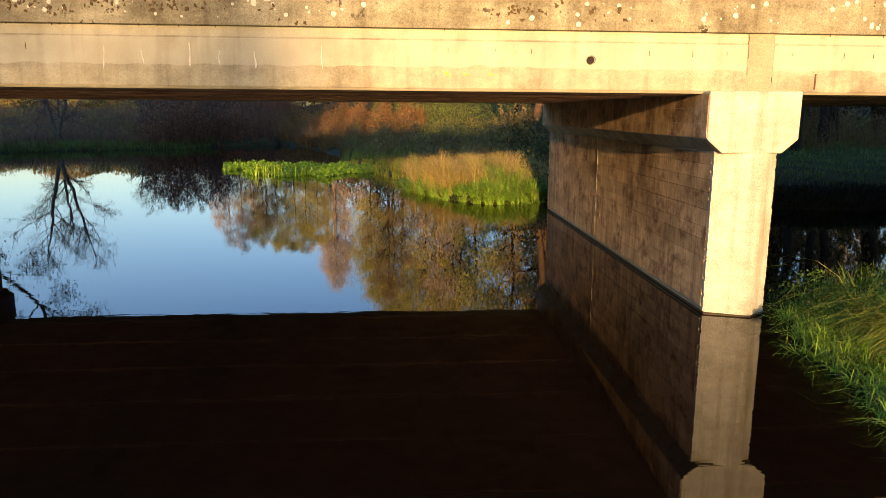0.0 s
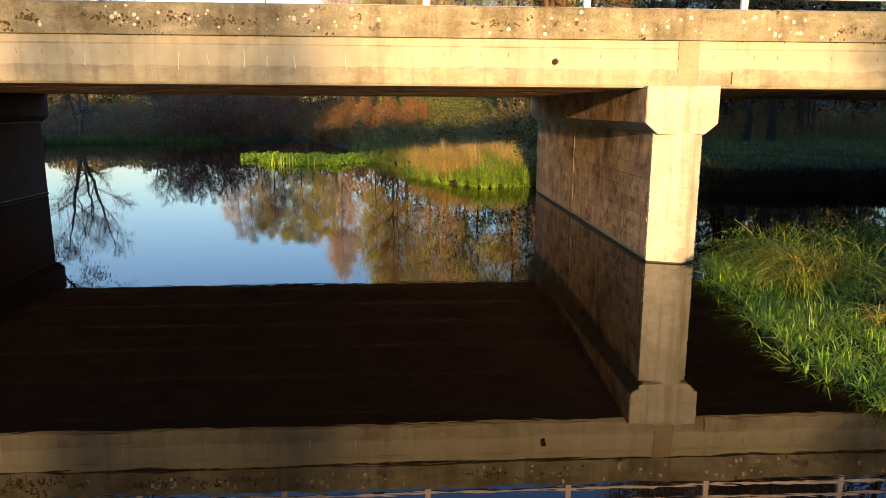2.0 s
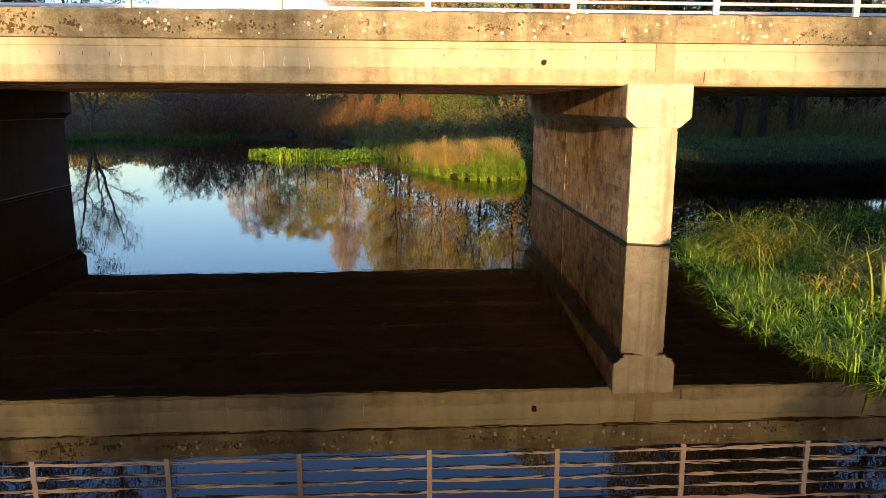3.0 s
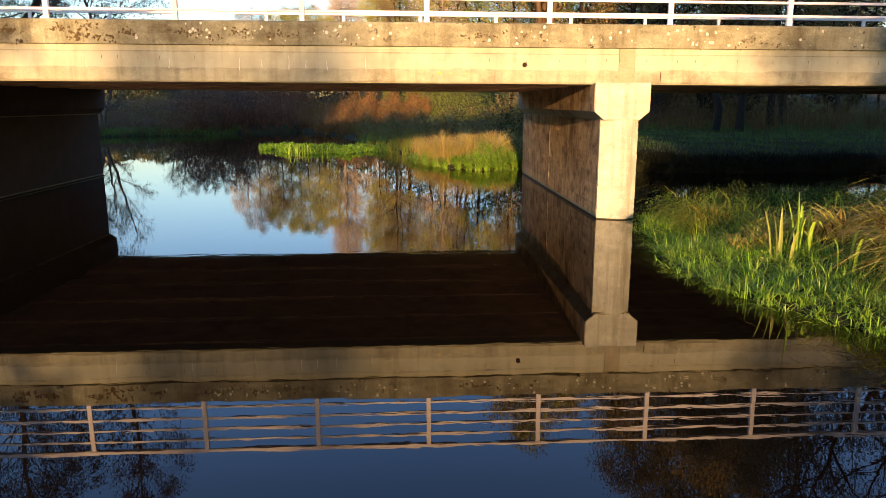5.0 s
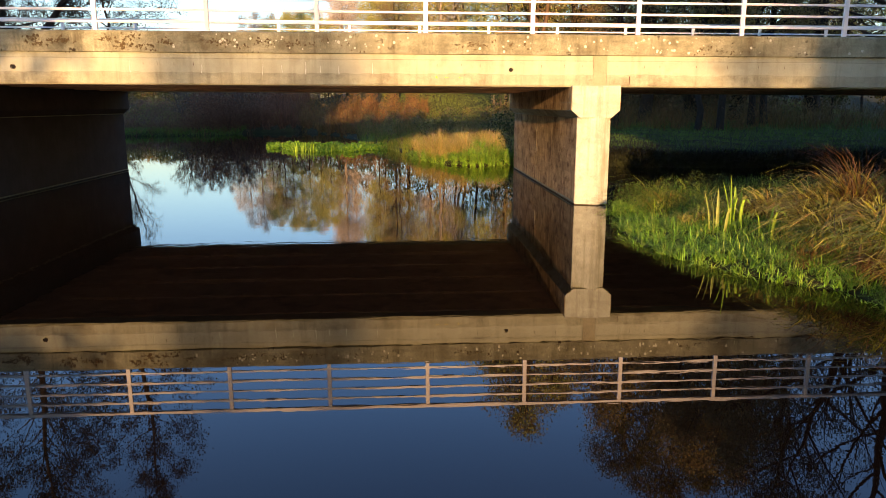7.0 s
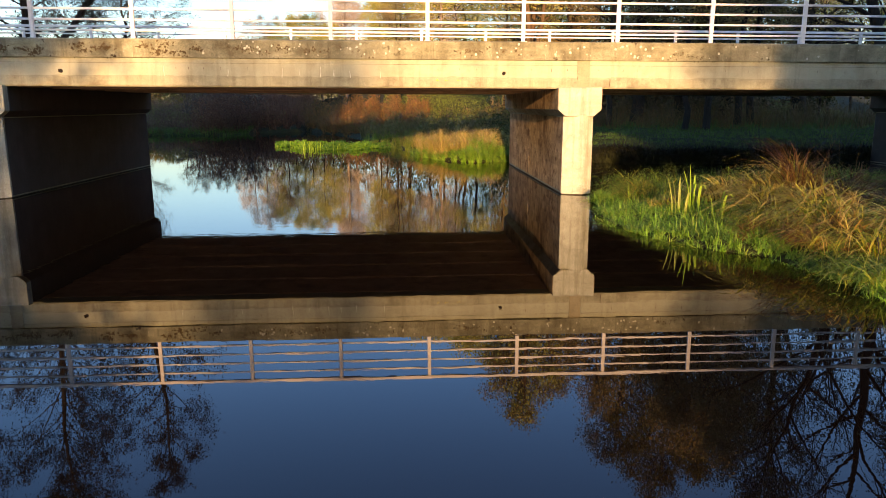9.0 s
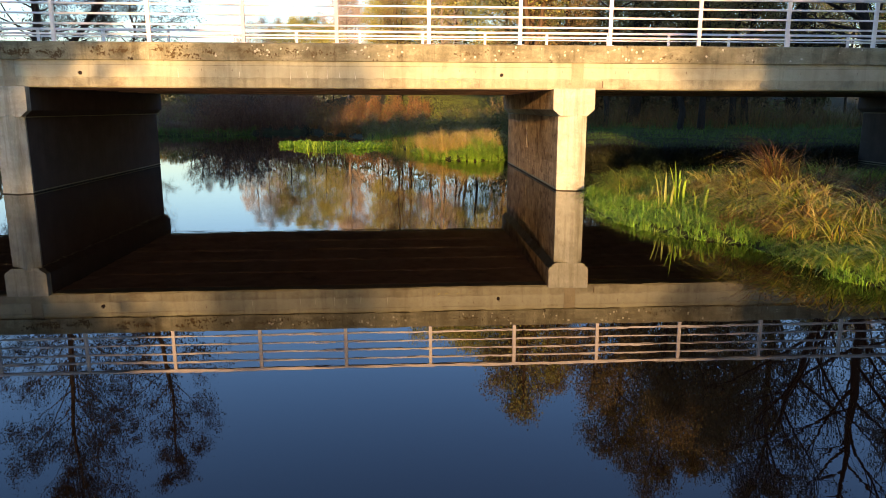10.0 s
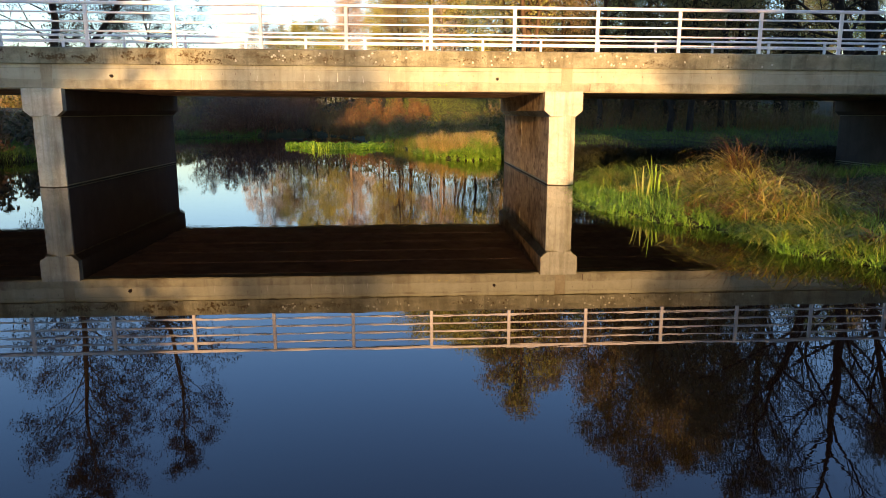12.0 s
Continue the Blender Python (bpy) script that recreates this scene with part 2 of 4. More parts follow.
LEAF_RUST = foliage("rusty leaf", [(0.14, 0.095, 0.045), (0.18, 0.13, 0.06), (0.13, 0.115, 0.045), (0.10, 0.10, 0.035)], gain=2.0)
LEAF_PALE = foliage("pale birch twig and leaf", [(0.25, 0.215, 0.165), (0.30, 0.265, 0.215), (0.22, 0.185, 0.125)], gain=2.4)


def bark_material(name, a, b_):
    m, nt, b = material(name, 0.9, spec=0.2)
    v = coords(nt, (6, 6, 1.2))
    n = noise_tex(nt, v, 2.5, 7, 0.7)
    nt.links.new(ramp(nt, n, [(0.35, a), (0.65, b_)]), b.inputs["Base Color"])
    bump(nt, b, n, 0.8, 0.03)
    return m


BARK = bark_material("dark alder bark", (0.013, 0.010, 0.008), (0.038, 0.029, 0.022))
BARK_PALE = bark_material("pale willow bark", (0.12, 0.10, 0.08), (0.26, 0.22, 0.18))
BARK_GREY = bark_material("grey willow bark", (0.05, 0.042, 0.036), (0.13, 0.11, 0.09))
BARK_GOLD = bark_material("warm brown bark", (0.05, 0.032, 0.018), (0.12, 0.08, 0.042))


# ---- building helpers ----
def mesh_object(name, bm, mat, smooth=False):
    me = bpy.data.meshes.new(name)
    bm.to_mesh(me)
    bm.free()
    me.materials.append(mat)
    if smooth:
        me.polygons.foreach_set("use_smooth", [True] * len(me.polygons))
    return new(name, me)


def part(name, bm, mat, parent, label="", smooth=False):
    ob = mesh_object(name, bm, mat, smooth)
    ob.parent = parent
    if label:
        tagged(ob, label)
    return ob


def thing(name, m, label, category, group="", kind=""):
    ob = new(name)
    ob.matrix_world = m
    return tagged(ob, label, category, group, kind)


def box(x0, x1, y0, y1, z0, z1, bevel=0.0, cuts=0):
    bm = bmesh.new()
    bmesh.ops.create_cube(bm, size=1.0, matrix=Matrix.LocRotScale(((x0 + x1) / 2, (y0 + y1) / 2, (z0 + z1) / 2), None, (x1 - x0, y1 - y0, z1 - z0)))
    if bevel:
        bmesh.ops.bevel(bm, geom=bm.edges[:], offset=bevel, segments=2, affect="EDGES", profile=0.5)
    return bm


def extrude_profile(points, axis, a, b, bevel=0.0):
    """A closed outline pushed along x or y or z from a to b."""
    bm = bmesh.new()

    def at(p, s):
        return {"x": (s, p[0], p[1]), "y": (p[0], s, p[1]), "z": (p[0], p[1], s)}[axis]

    v0, v1 = [bm.verts.new(at(p, a)) for p in points], [bm.verts.new(at(p, b)) for p in points]
    n = len(points)
    bm.faces.new(v0), bm.faces.new(v1[::-1])
    for i in range(n):
        bm.faces.new((v0[i], v1[i], v1[(i + 1) % n], v0[(i + 1) % n]))
    bmesh.ops.recalc_face_normals(bm, faces=bm.faces[:])
    if bevel:
        bmesh.ops.bevel(bm, geom=bm.edges[:], offset=bevel, segments=2, affect="EDGES", profile=0.5)
    return bm


def tube(bm, pts, radii, sides=6):
    """A tapered tube through the points, added to bm."""
    rings = []
    for i, (p, r) in enumerate(zip(pts, radii)):
        d = (pts[min(i + 1, len(pts) - 1)] - pts[max(i - 1, 0)]).normalized()
        u = d.cross(Vector((0.31, 0.87, 0.38))).normalized()
        w = d.cross(u)
        rings.append([bm.verts.new(p + r * (math.cos(2 * math.pi * k / sides) * u + math.sin(2 * math.pi * k / sides) * w)) for k in range(sides)])
    for a, b in zip(rings, rings[1:]):
        for k in range(sides):
            bm.faces.new((a[k], a[(k + 1) % sides], b[(k + 1) % sides], b[k]))
    bm.faces.new(rings[-1])


# ---- ground: one sheet with the river bed in it ----
LAND_FAR_RIGHT = [(-14, 60), (-13, 48), (-11.3, 39), (-7.5, 30), (-5.5, 22), (-4.2, 17), (-3.6, 15), (-3.2, 11.4), (-2.4, 9.6), (-1.4, 8.7), (-0.3, 9.0), (0.9, 9.2), (3, 8.2), (6, 7.6), (12, 8.0), (60, 8.0), (60, 60)]
LAND_FAR_LEFT = [(-17, 9), (-19, 15), (-22, 22), (-23.5, 29), (-20, 32), (-15.5, 32.5), (-14.5, 36), (-11.5, 38), (-12, 46), (-13, 60), (-90, 60), (-90, -60), (-17, -60), (-17, -42), (-23, -26), (-27, -10), (-22, 4)]
LAND_NEAR = [(0.45, -0.2), (0.1, -1.2), (0.0, -2.2), (-0.3, -3.2), (-0.32, -4.2), (-0.15, -5.0), (0.12, -5.6), (0.5, -6.2), (1.0, -6.6), (1.05, -7.3), (1.0, -8.5), (1.8, -9.6), (2.3, -11.5), (3.2, -13), (6, -15), (9, -18), (8, -26), (3.5, -38), (2, -60), (60, -60), (60, 1.2), (12, 1.2), (4, 1.0), (1.6, 0.5)]


def inside_distance(px, py, poly):
    """Distance to the outline, positive inside, for arrays of points."""
    d = np.full(px.shape, 1e9)
    ins = np.zeros(px.shape, bool)
    for (ax, ay), (bx, by) in zip(poly, poly[1:] + poly[:1]):
        ex, ey = bx - ax, by - ay
        t = np.clip(((px - ax) * ex + (py - ay) * ey) / (ex * ex + ey * ey), 0, 1)
        d = np.minimum(d, np.hypot(px - ax - t * ex, py - ay - t * ey))
        if ay != by:
            ins ^= ((ay > py) != (by > py)) & (px < ex * (py - ay) / (ey) + ax)
    return np.where(ins, d, -d)


def wobble(x, y):
    return 0.10 * np.sin(1.7 * x + 0.6 * y) * np.cos(1.3 * y - 0.5 * x) + 0.05 * np.sin(4.1 * x + 1.0) * np.sin(3.7 * y)


def height(x, y):
    x, y = np.asarray(x, float), np.asarray(y, float)

    def bank(poly, low, high, run):
        d = inside_distance(x, y, poly) + wobble(x, y)
        return np.where(d > 0, low * (1 - np.exp(-d / 0.35)) + high * (1 - np.exp(-d / run)), np.maximum(d * 0.9, -1.0))

    h = np.maximum.reduce([bank(LAND_FAR_RIGHT, 0.12 + 0.34 * np.clip((x - 0.8) / 1.5, 0, 1), 0.75, 12.0), bank(LAND_FAR_LEFT, 0.2, 0.4, 10.0), bank(LAND_NEAR, 0.08, 0.32, 5.0)])
    u = np.clip((y - 33) / 30, 0, 1)
    side = np.clip((x + 15) / 9, 0, 1)
    rise = 1.5 + 1.3 * side
    h = np.where(h > 0, h + rise * u * u * (3 - 2 * u), h)
    far = np.clip((np.maximum(np.abs(x), np.abs(y)) - 52) / 10, 0, 1)
    h = h * (1 - far) + far * (0.7 + 0.4 * side + 0.3 * np.sin(x * 0.013) * np.cos(y * 0.017) + rise * u * u * (3 - 2 * u))
    h = h + np.where(h > 0, 0.42 * np.exp(-((x - 2.9) ** 2 + (y + 3.6) ** 2) / 2.2) + 0.26 * np.exp(-((x - 1.8) ** 2 / 0.35 + (y + 6.1) ** 2 / 1.3)), 0)
    return h + np.where(h > 0.02, 0.06 * np.exp(-np.maximum(y - 12, 0) / 8) * np.sin(2.3 * x + y) * np.sin(1.9 * y), 0)


def make_ground():
    def axis(lo, hi, step):
        near = np.arange(lo, hi, step)
        out = [hi]
        while out[-1] < 2200:
            out.append(out[-1] + max(step, (out[-1] - hi) * 0.25 + step))
        low = [lo - step]
        while low[-1] > -2200:
            low.append(low[-1] - max(step, (lo - low[-1]) * 0.25 + step))
        return np.concatenate([low[::-1], near, out])

    xs, ys = axis(-30, 22, 0.3), axis(-16, 50, 0.3)
    gx, gy = np.meshgrid(xs, ys)
    gz = height(gx, gy)
    nx, ny = len(xs), len(ys)
    verts = np.stack([gx, gy, gz], -1).reshape(-1, 3)
    i = np.arange(nx * ny).reshape(ny, nx)
    quads = np.stack([i[:-1, :-1], i[:-1, 1:], i[1:, 1:], i[1:, :-1]], -1).reshape(-1, 4)
    me = bpy.data.meshes.new("ground")
    me.from_pydata(verts.tolist(), [], quads.tolist())
    me.materials.append(SOIL)
    me.polygons.foreach_set("use_smooth", [True] * len(me.polygons))
    tagged(new("ground", me), "dark damp soil and turf of the river banks", "ground", kind="structure")


make_ground()
bm = bmesh.new()
bm.faces.new([bm.verts.new(p) for p in ((-70, -62, 0), (52, -62, 0), (52, 62, 0), (-70, 62, 0))])
tagged(mesh_object("water", bm, WATER), "still dark river water mirroring bridge and trees", "water", kind="structure")

# ---- bridge ----
SPAN = 12.2
DECK = pose(-3, 0, 0, 0, 0.286, 0)
X0, X1 = -35.0, 41.0
deck = thing("bridge_deck", DECK, "weathered pale concrete road bridge deck on wall piers", "bridge", kind="structure")
JOINTS = [3 + 0.06 + SPAN * k for k in range(-2, 4)]


def rough_strip(a, b, y_out, s):
    """The coarse lower band of the fascia, its upper edge worn and uneven."""
    bm = bmesh.new()
    n = int((b - a) / (0.016 if s > 0 else 0.2))
    prev = None
    for i in range(n + 1):
        x = a + (b - a) * i / n
        edge = 2.425 + 0.03 * noise.noise(Vector((x * 0.9, 0, 3))) + 0.02 * noise.noise(Vector((x * 5, 0, 9))) + 0.012 * noise.noise(Vector((x * 47, 0, 5))) 
        row = [bm.verts.new(p) for p in ((x, y_out, 2.262), (x, y_out - s * 0.005, 2.272), (x, y_out - s * 0.004, edge), (x, y_out + s * 0.001, edge + 0.05))]
        if prev:
            for k in range(3):
                bm.faces.new((prev[k], row[k], row[k + 1], prev[k + 1]))
        prev = row
    bmesh.ops.recalc_face_normals(bm, faces=bm.faces[:])
    return bm


for side, y_out, s in (("near", 0.0, 1), ("far", 8.02, -1)):
    def prof(points):
        return [(y_out + s * a, b) for a, b in points]
    part("kerb_beam", extrude_profile(prof([(-0.045, 2.815), (-0.045, 3.165), (-0.02, 3.19), (0.42, 3.195), (0.42, 3.0), (0.02, 2.81)]), "x", X0, X1, 0.006), CORNICE, deck, "lichen-spotted grey concrete kerb beam")
    edges = [X0] + JOINTS + [X1]
    for a, b in zip(edges, edges[1:]):
        part("fascia_beam", extrude_profile(prof([(0, 2.47), (0.0, 2.70), (0.012, 2.72), (0.012, 2.815), (0.4, 2.815), (0.4, 2.24), (0.03, 2.24), (0.0, 2.27)]), "x", a + 0.13, b - 0.13, 0.004), CONCRETE, deck, "pale sunlit concrete fascia beam")
        part("formwork_band", box(a + 0.14, b - 0.14, *sorted((y_out + s * 0.004, y_out + s * 0.03)), 2.675, 2.722, 0.003), CONCRETE_LOW, deck, "faint darker formwork band along the fascia")
        part("fascia_foot", rough_strip(a + 0.13, b - 0.13, y_out, s), CONCRETE_LOW, deck, "rough darker lower edge of the fascia")
    for j in JOINTS:
        bm = bmesh.new()
        rows = []
        for i in range(29):
            z = 2.25 + 0.56 * i / 28
            l_, r_ = (0.128 + 0.018 * noise.noise(Vector((z * 14, j + k, 1))) + 0.01 * noise.noise(Vector((z * 45, j, k))) for k in (3, 8))
            y_f = y_out + s * (0.004 + 0.006 * noise.noise(Vector((z * 6, j, 5))))
            rows.append([bm.verts.new(p) for p in ((j - l_ - 0.01, y_out + s * 0.05, z), (j - l_, y_f - s * 0.006, z), (j, y_f - s * 0.009, z), (j + r_, y_f - s * 0.006, z), (j + r_ + 0.01, y_out + s * 0.05, z))])
        for r0, r1 in zip(rows, rows[1:]):
            for k in range(4):
                bm.faces.new((r0[k], r0[k + 1], r1[k + 1], r1[k]))
        bmesh.ops.recalc_face_normals(bm, faces=bm.faces[:])
        part("joint_patch", bm, PATCH, deck, "grey mortar patch over the beam joint")
part("deck_slab", box(X0, X1, 0.41, 7.61, 2.30, 3.0), SOFFIT, deck)
part("road_surface", box(X0, X1, 0.43, 7.59, 3.002, 3.06), ASPHALT, deck, "dark asphalt road surface")
n_plank = 15
for k in range(n_plank):
    y0 = 0.42 + k * (7.18 / n_plank)
    part("soffit_plank", box(X0, X1, y0 + 0.012, y0 + 7.18 / n_plank - 0.012, 2.245 + 0.012 * ((k * 7) % 3 - 1), 2.31, 0.01), SOFFIT, deck)


def drain_hole(x, z):
    bm = bmesh.new()
    bmesh.ops.create_cone(bm, cap_ends=False, segments=20, radius1=0.042, radius2=0.042, depth=0.10, matrix=pose(x, 0.02, z, 90, 0, 0))
    part("drain_pipe", bm, IRON, deck, "rusty drain pipe stub")
    # no hole is cut: a black disc paints its dark inside
    bm = bmesh.new()
    bmesh.ops.create_circle(bm, cap_ends=True, segments=20, radius=0.036, matrix=pose(x, -0.006, z, 90, 0, 0))
    part("drain_mouth", bm, HOLE_SHADE, deck, "flat black disc standing in for the dark drain hole")


for hx in (-1.622, -10.654, -13.9, 10.6):
    drain_hole(hx + 3, 2.545)


def blot(x, z, r, y, flat=0.004, n=9, ragged=0.35, bm=None):
    """A crust with a ragged outline on the near face of the bridge, added to bm where one is given."""
    bm = bm or bmesh.new()
    ring = []
    for k in range(n):
        a = 2 * math.pi * k / n
        rr = r * (1 + ragged * random.uniform(-1, 1))
        ring.append((x + rr * math.cos(a), z + rr * math.sin(a)))
    outer = [bm.verts.new((p, y, q)) for p, q in ring]
    inner = [bm.verts.new((x + 0.75 * (p - x), y - flat, z + 0.75 * (q - z))) for p, q in ring]
    for k in range(n):
        bm.faces.new((outer[k], outer[(k + 1) % n], inner[(k + 1) % n], inner[k]))
    bm.faces.new(inner)
    bmesh.ops.recalc_face_normals(bm, faces=bm.faces[:])
    return bm


random.seed(4)
KERB_Y = -0.046
for k in range(120):
    lx = random.choice((random.uniform(-9.5, 9), random.uniform(-7.5, -3.5), random.uniform(-2, 2)))
    part("lichen_spot", blot(lx + 3, random.uniform(2.86, 3.14), random.choice((0.006, 0.009, 0.014, 0.02, 0.025)), KERB_Y, 0.002 + 0.00002 * k, 12, 0.16), LICHEN, deck)
for cx, cz, sx, sz, count in ((-6.6, 2.98, 0.30, 0.07, 44), (-5.9, 2.97, 0.2, 0.06, 20), (-2.2, 2.97, 0.28, 0.07, 26), (-1.5, 2.92, 0.12, 0.05, 8), (2.05, 2.97, 0.22, 0.05, 16), (2.6, 2.92, 0.12, 0.03, 7), (-9.0, 2.96, 0.35, 0.07, 60), (-10.1, 2.96, 0.35, 0.07, 70), (-11.1, 2.93, 0.22, 0.06, 60), (-11.95, 2.98, 0.28, 0.06, 70), (-8.3, 2.94, 0.3, 0.06, 30), (-4.6, 2.98, 0.4, 0.06, 9)):
    for knot in range(4):
        kx, kz = random.gauss(0, sx), random.gauss(0, sz)
        bm = bmesh.new()
        for k in range(max(4, int(count * 0.55))):
            z = min(3.15, max(2.84, cz + kz + random.gauss(0, 0.03)))
            r = random.choice((0.004, 0.006, 0.009, 0.014, 0.022 if cx < -8 else 0.016))
            blot(cx + 3 + kx + random.gauss(0, 0.085), z, r, KERB_Y, random.uniform(0.005, 0.009), 9, 0.75, bm)
        part("moss_tuft", bm, MOSS, deck)
for lx, z, r in ((-3.02, 2.405, 0.016), (-2.99, 2.39, 0.010), (-2.84, 2.402, 0.012), (-2.80, 2.395, 0.007), (-2.58, 2.40, 0.011), (-2.53, 2.392, 0.008), (-2.3, 2.36, 0.006)):
    part("yellow_lichen", blot(lx + 3, z, r, -0.005, 0.003, 11, 0.6), YELLOW, deck)
for k in range(70):
    lx, h = random.uniform(-10.5, 9.5), random.choice((0.006, 0.010, 0.016, 0.026))
    part("root_strand", box(lx + 3 - 0.0025, lx + 3 + 0.0025, -0.044, -0.036, 2.815 - h, 2.825), MOSS, deck)
# rust ticks of the stirrups and lime runs below them
for lx in (-13.0, -12.4, -8.35, -8.1, -7.8, -7.45, -6.9, -3.0, -2.55, -2.2, -1.05, -0.62, -0.28, 0.06, 0.38, 0.9, 1.2, 1.9, 2.5, 3.1, 3.6, 4.3, 5.1, 5.7, 6.4):
    h = random.uniform(0.008, 0.04)
    part("rust_mark", box(lx + 3 - 0.003, lx + 3 + 0.003, -0.003, 0.004, 2.62 - h, 2.62 + 0.02, 0.001), IRON, deck)
part("rust_mark", box(0.62 + 3, 0.635 + 3, -0.011, 0.004, 2.29, 2.44, 0.001), IRON, deck)
for lx in (-6.2, -5.86, -5.42, -5.15, -4.82, -4.2, -7.3, -8.6):
    bm = bmesh.new()
    prev = None
    top, run, wide = random.uniform(2.58, 2.66), random.uniform(0.10, 0.24), random.uniform(0.5, 1.1)
    for i in range(9):
        f = i / 8
        z = top - run * f
        half = wide * (0.004 + 0.011 * f * (1 - 0.75 * f) * (1 + 0.6 * math.sin(9 * f + lx)))
        off = 0.004 * math.sin(5 * f + 7 * lx) - 0.012 * f * math.sin(11 * lx)
        row = [bm.verts.new((lx + 3 + off - half, -0.001, z)), bm.verts.new((lx + 3 + off, -0.006, z)), bm.verts.new((lx + 3 + off + half, -0.001, z))]
        if prev:
            bm.faces.new((prev[0], row[0], row[1], prev[1])), bm.faces.new((prev[1], row[1], row[2], prev[2]))
        prev = row
    bmesh.ops.recalc_face_normals(bm, faces=bm.faces[:])
    part("lime_run", bm, LIME, deck)


def railing(y, dx):
    rail = thing("bridge_railing", DECK, "white painted steel post-and-rail bridge railing", "railing", "bridge railings")
    posts = np.arange(-30, 36, 2.0) + (-3.21 + 3) + dx
    for px in posts:
        p = part("post", box(px - 0.04, px + 0.04, y - 0.03, y + 0.03, 3.19, 4.18, 0.006), PAINT, rail)
        part("base_plate", box(px - 0.08, px + 0.08, y - 0.07, y + 0.07, 3.185, 3.205, 0.003), PAINT, p)
    part("top_rail", box(X0, X1, y - 0.04, y + 0.04, 4.165, 4.235, 0.012), PAINT, rail)
    for z in (3.985, 3.78, 3.57, 3.36):
        part("rail", box(X0, X1, y - 0.02, y + 0.02, z - 0.02, z + 0.02, 0.008), PAINT, rail)
    return rail


railing(0.166, 0.0)
railing(7.6, 0.0)


def worn_column(profile, z0, z1, depth):
    """An upright column on a closed outline, its faces uneven and its arrises chipped."""
    pts, edge = [], []
    n = len(profile)
    for i in range(n):
        a, b = Vector(profile[i]), Vector(profile[(i + 1) % n])
        count = max(1, int((b - a).length / 0.035)) if min(a.y, b.y) < 0.0 else 4
        for k in range(count):
            pts.append(a.lerp(b, k / count))
            edge.append(k == 0 and a.y < 0.3)
    mid = Vector((0.0, 0.1))
    bm = bmesh.new()
    rows = []
    steps = int((z1 - z0) / 0.016)
    for j in range(steps + 1):
        z = z0 + (z1 - z0) * j / steps
        row = []
        for p, e in zip(pts, edge):
            inward = (mid - p).normalized()
            w_ = 0.5 + 0.3 * noise.noise(Vector((p.x * 9, p.y * 9, z * 6))) + 0.2 * noise.noise(Vector((p.x * 30, p.y * 30, z * 25)))
            c_ = max(0.0, noise.noise(Vector((p.x * 5, p.y * 5 + 3, z * 46))) + 0.15)
            q = p + inward * (depth * 0.5 * w_ + (depth * 2.2 * c_ * c_ + 0.003 if e else 0.0))
            row.append(bm.verts.new((q.x, q.y, z)))
        rows.append(row)
    m = len(pts)
    for r0, r1 in zip(rows, rows[1:]):
        for i in range(m):
            bm.faces.new((r0[i], r0[(i + 1) % m], r1[(i + 1) % m], r1[i]))
    bm.faces.new(rows[-1])
    bmesh.ops.recalc_face_normals(bm, faces=bm.faces[:])
    return bm


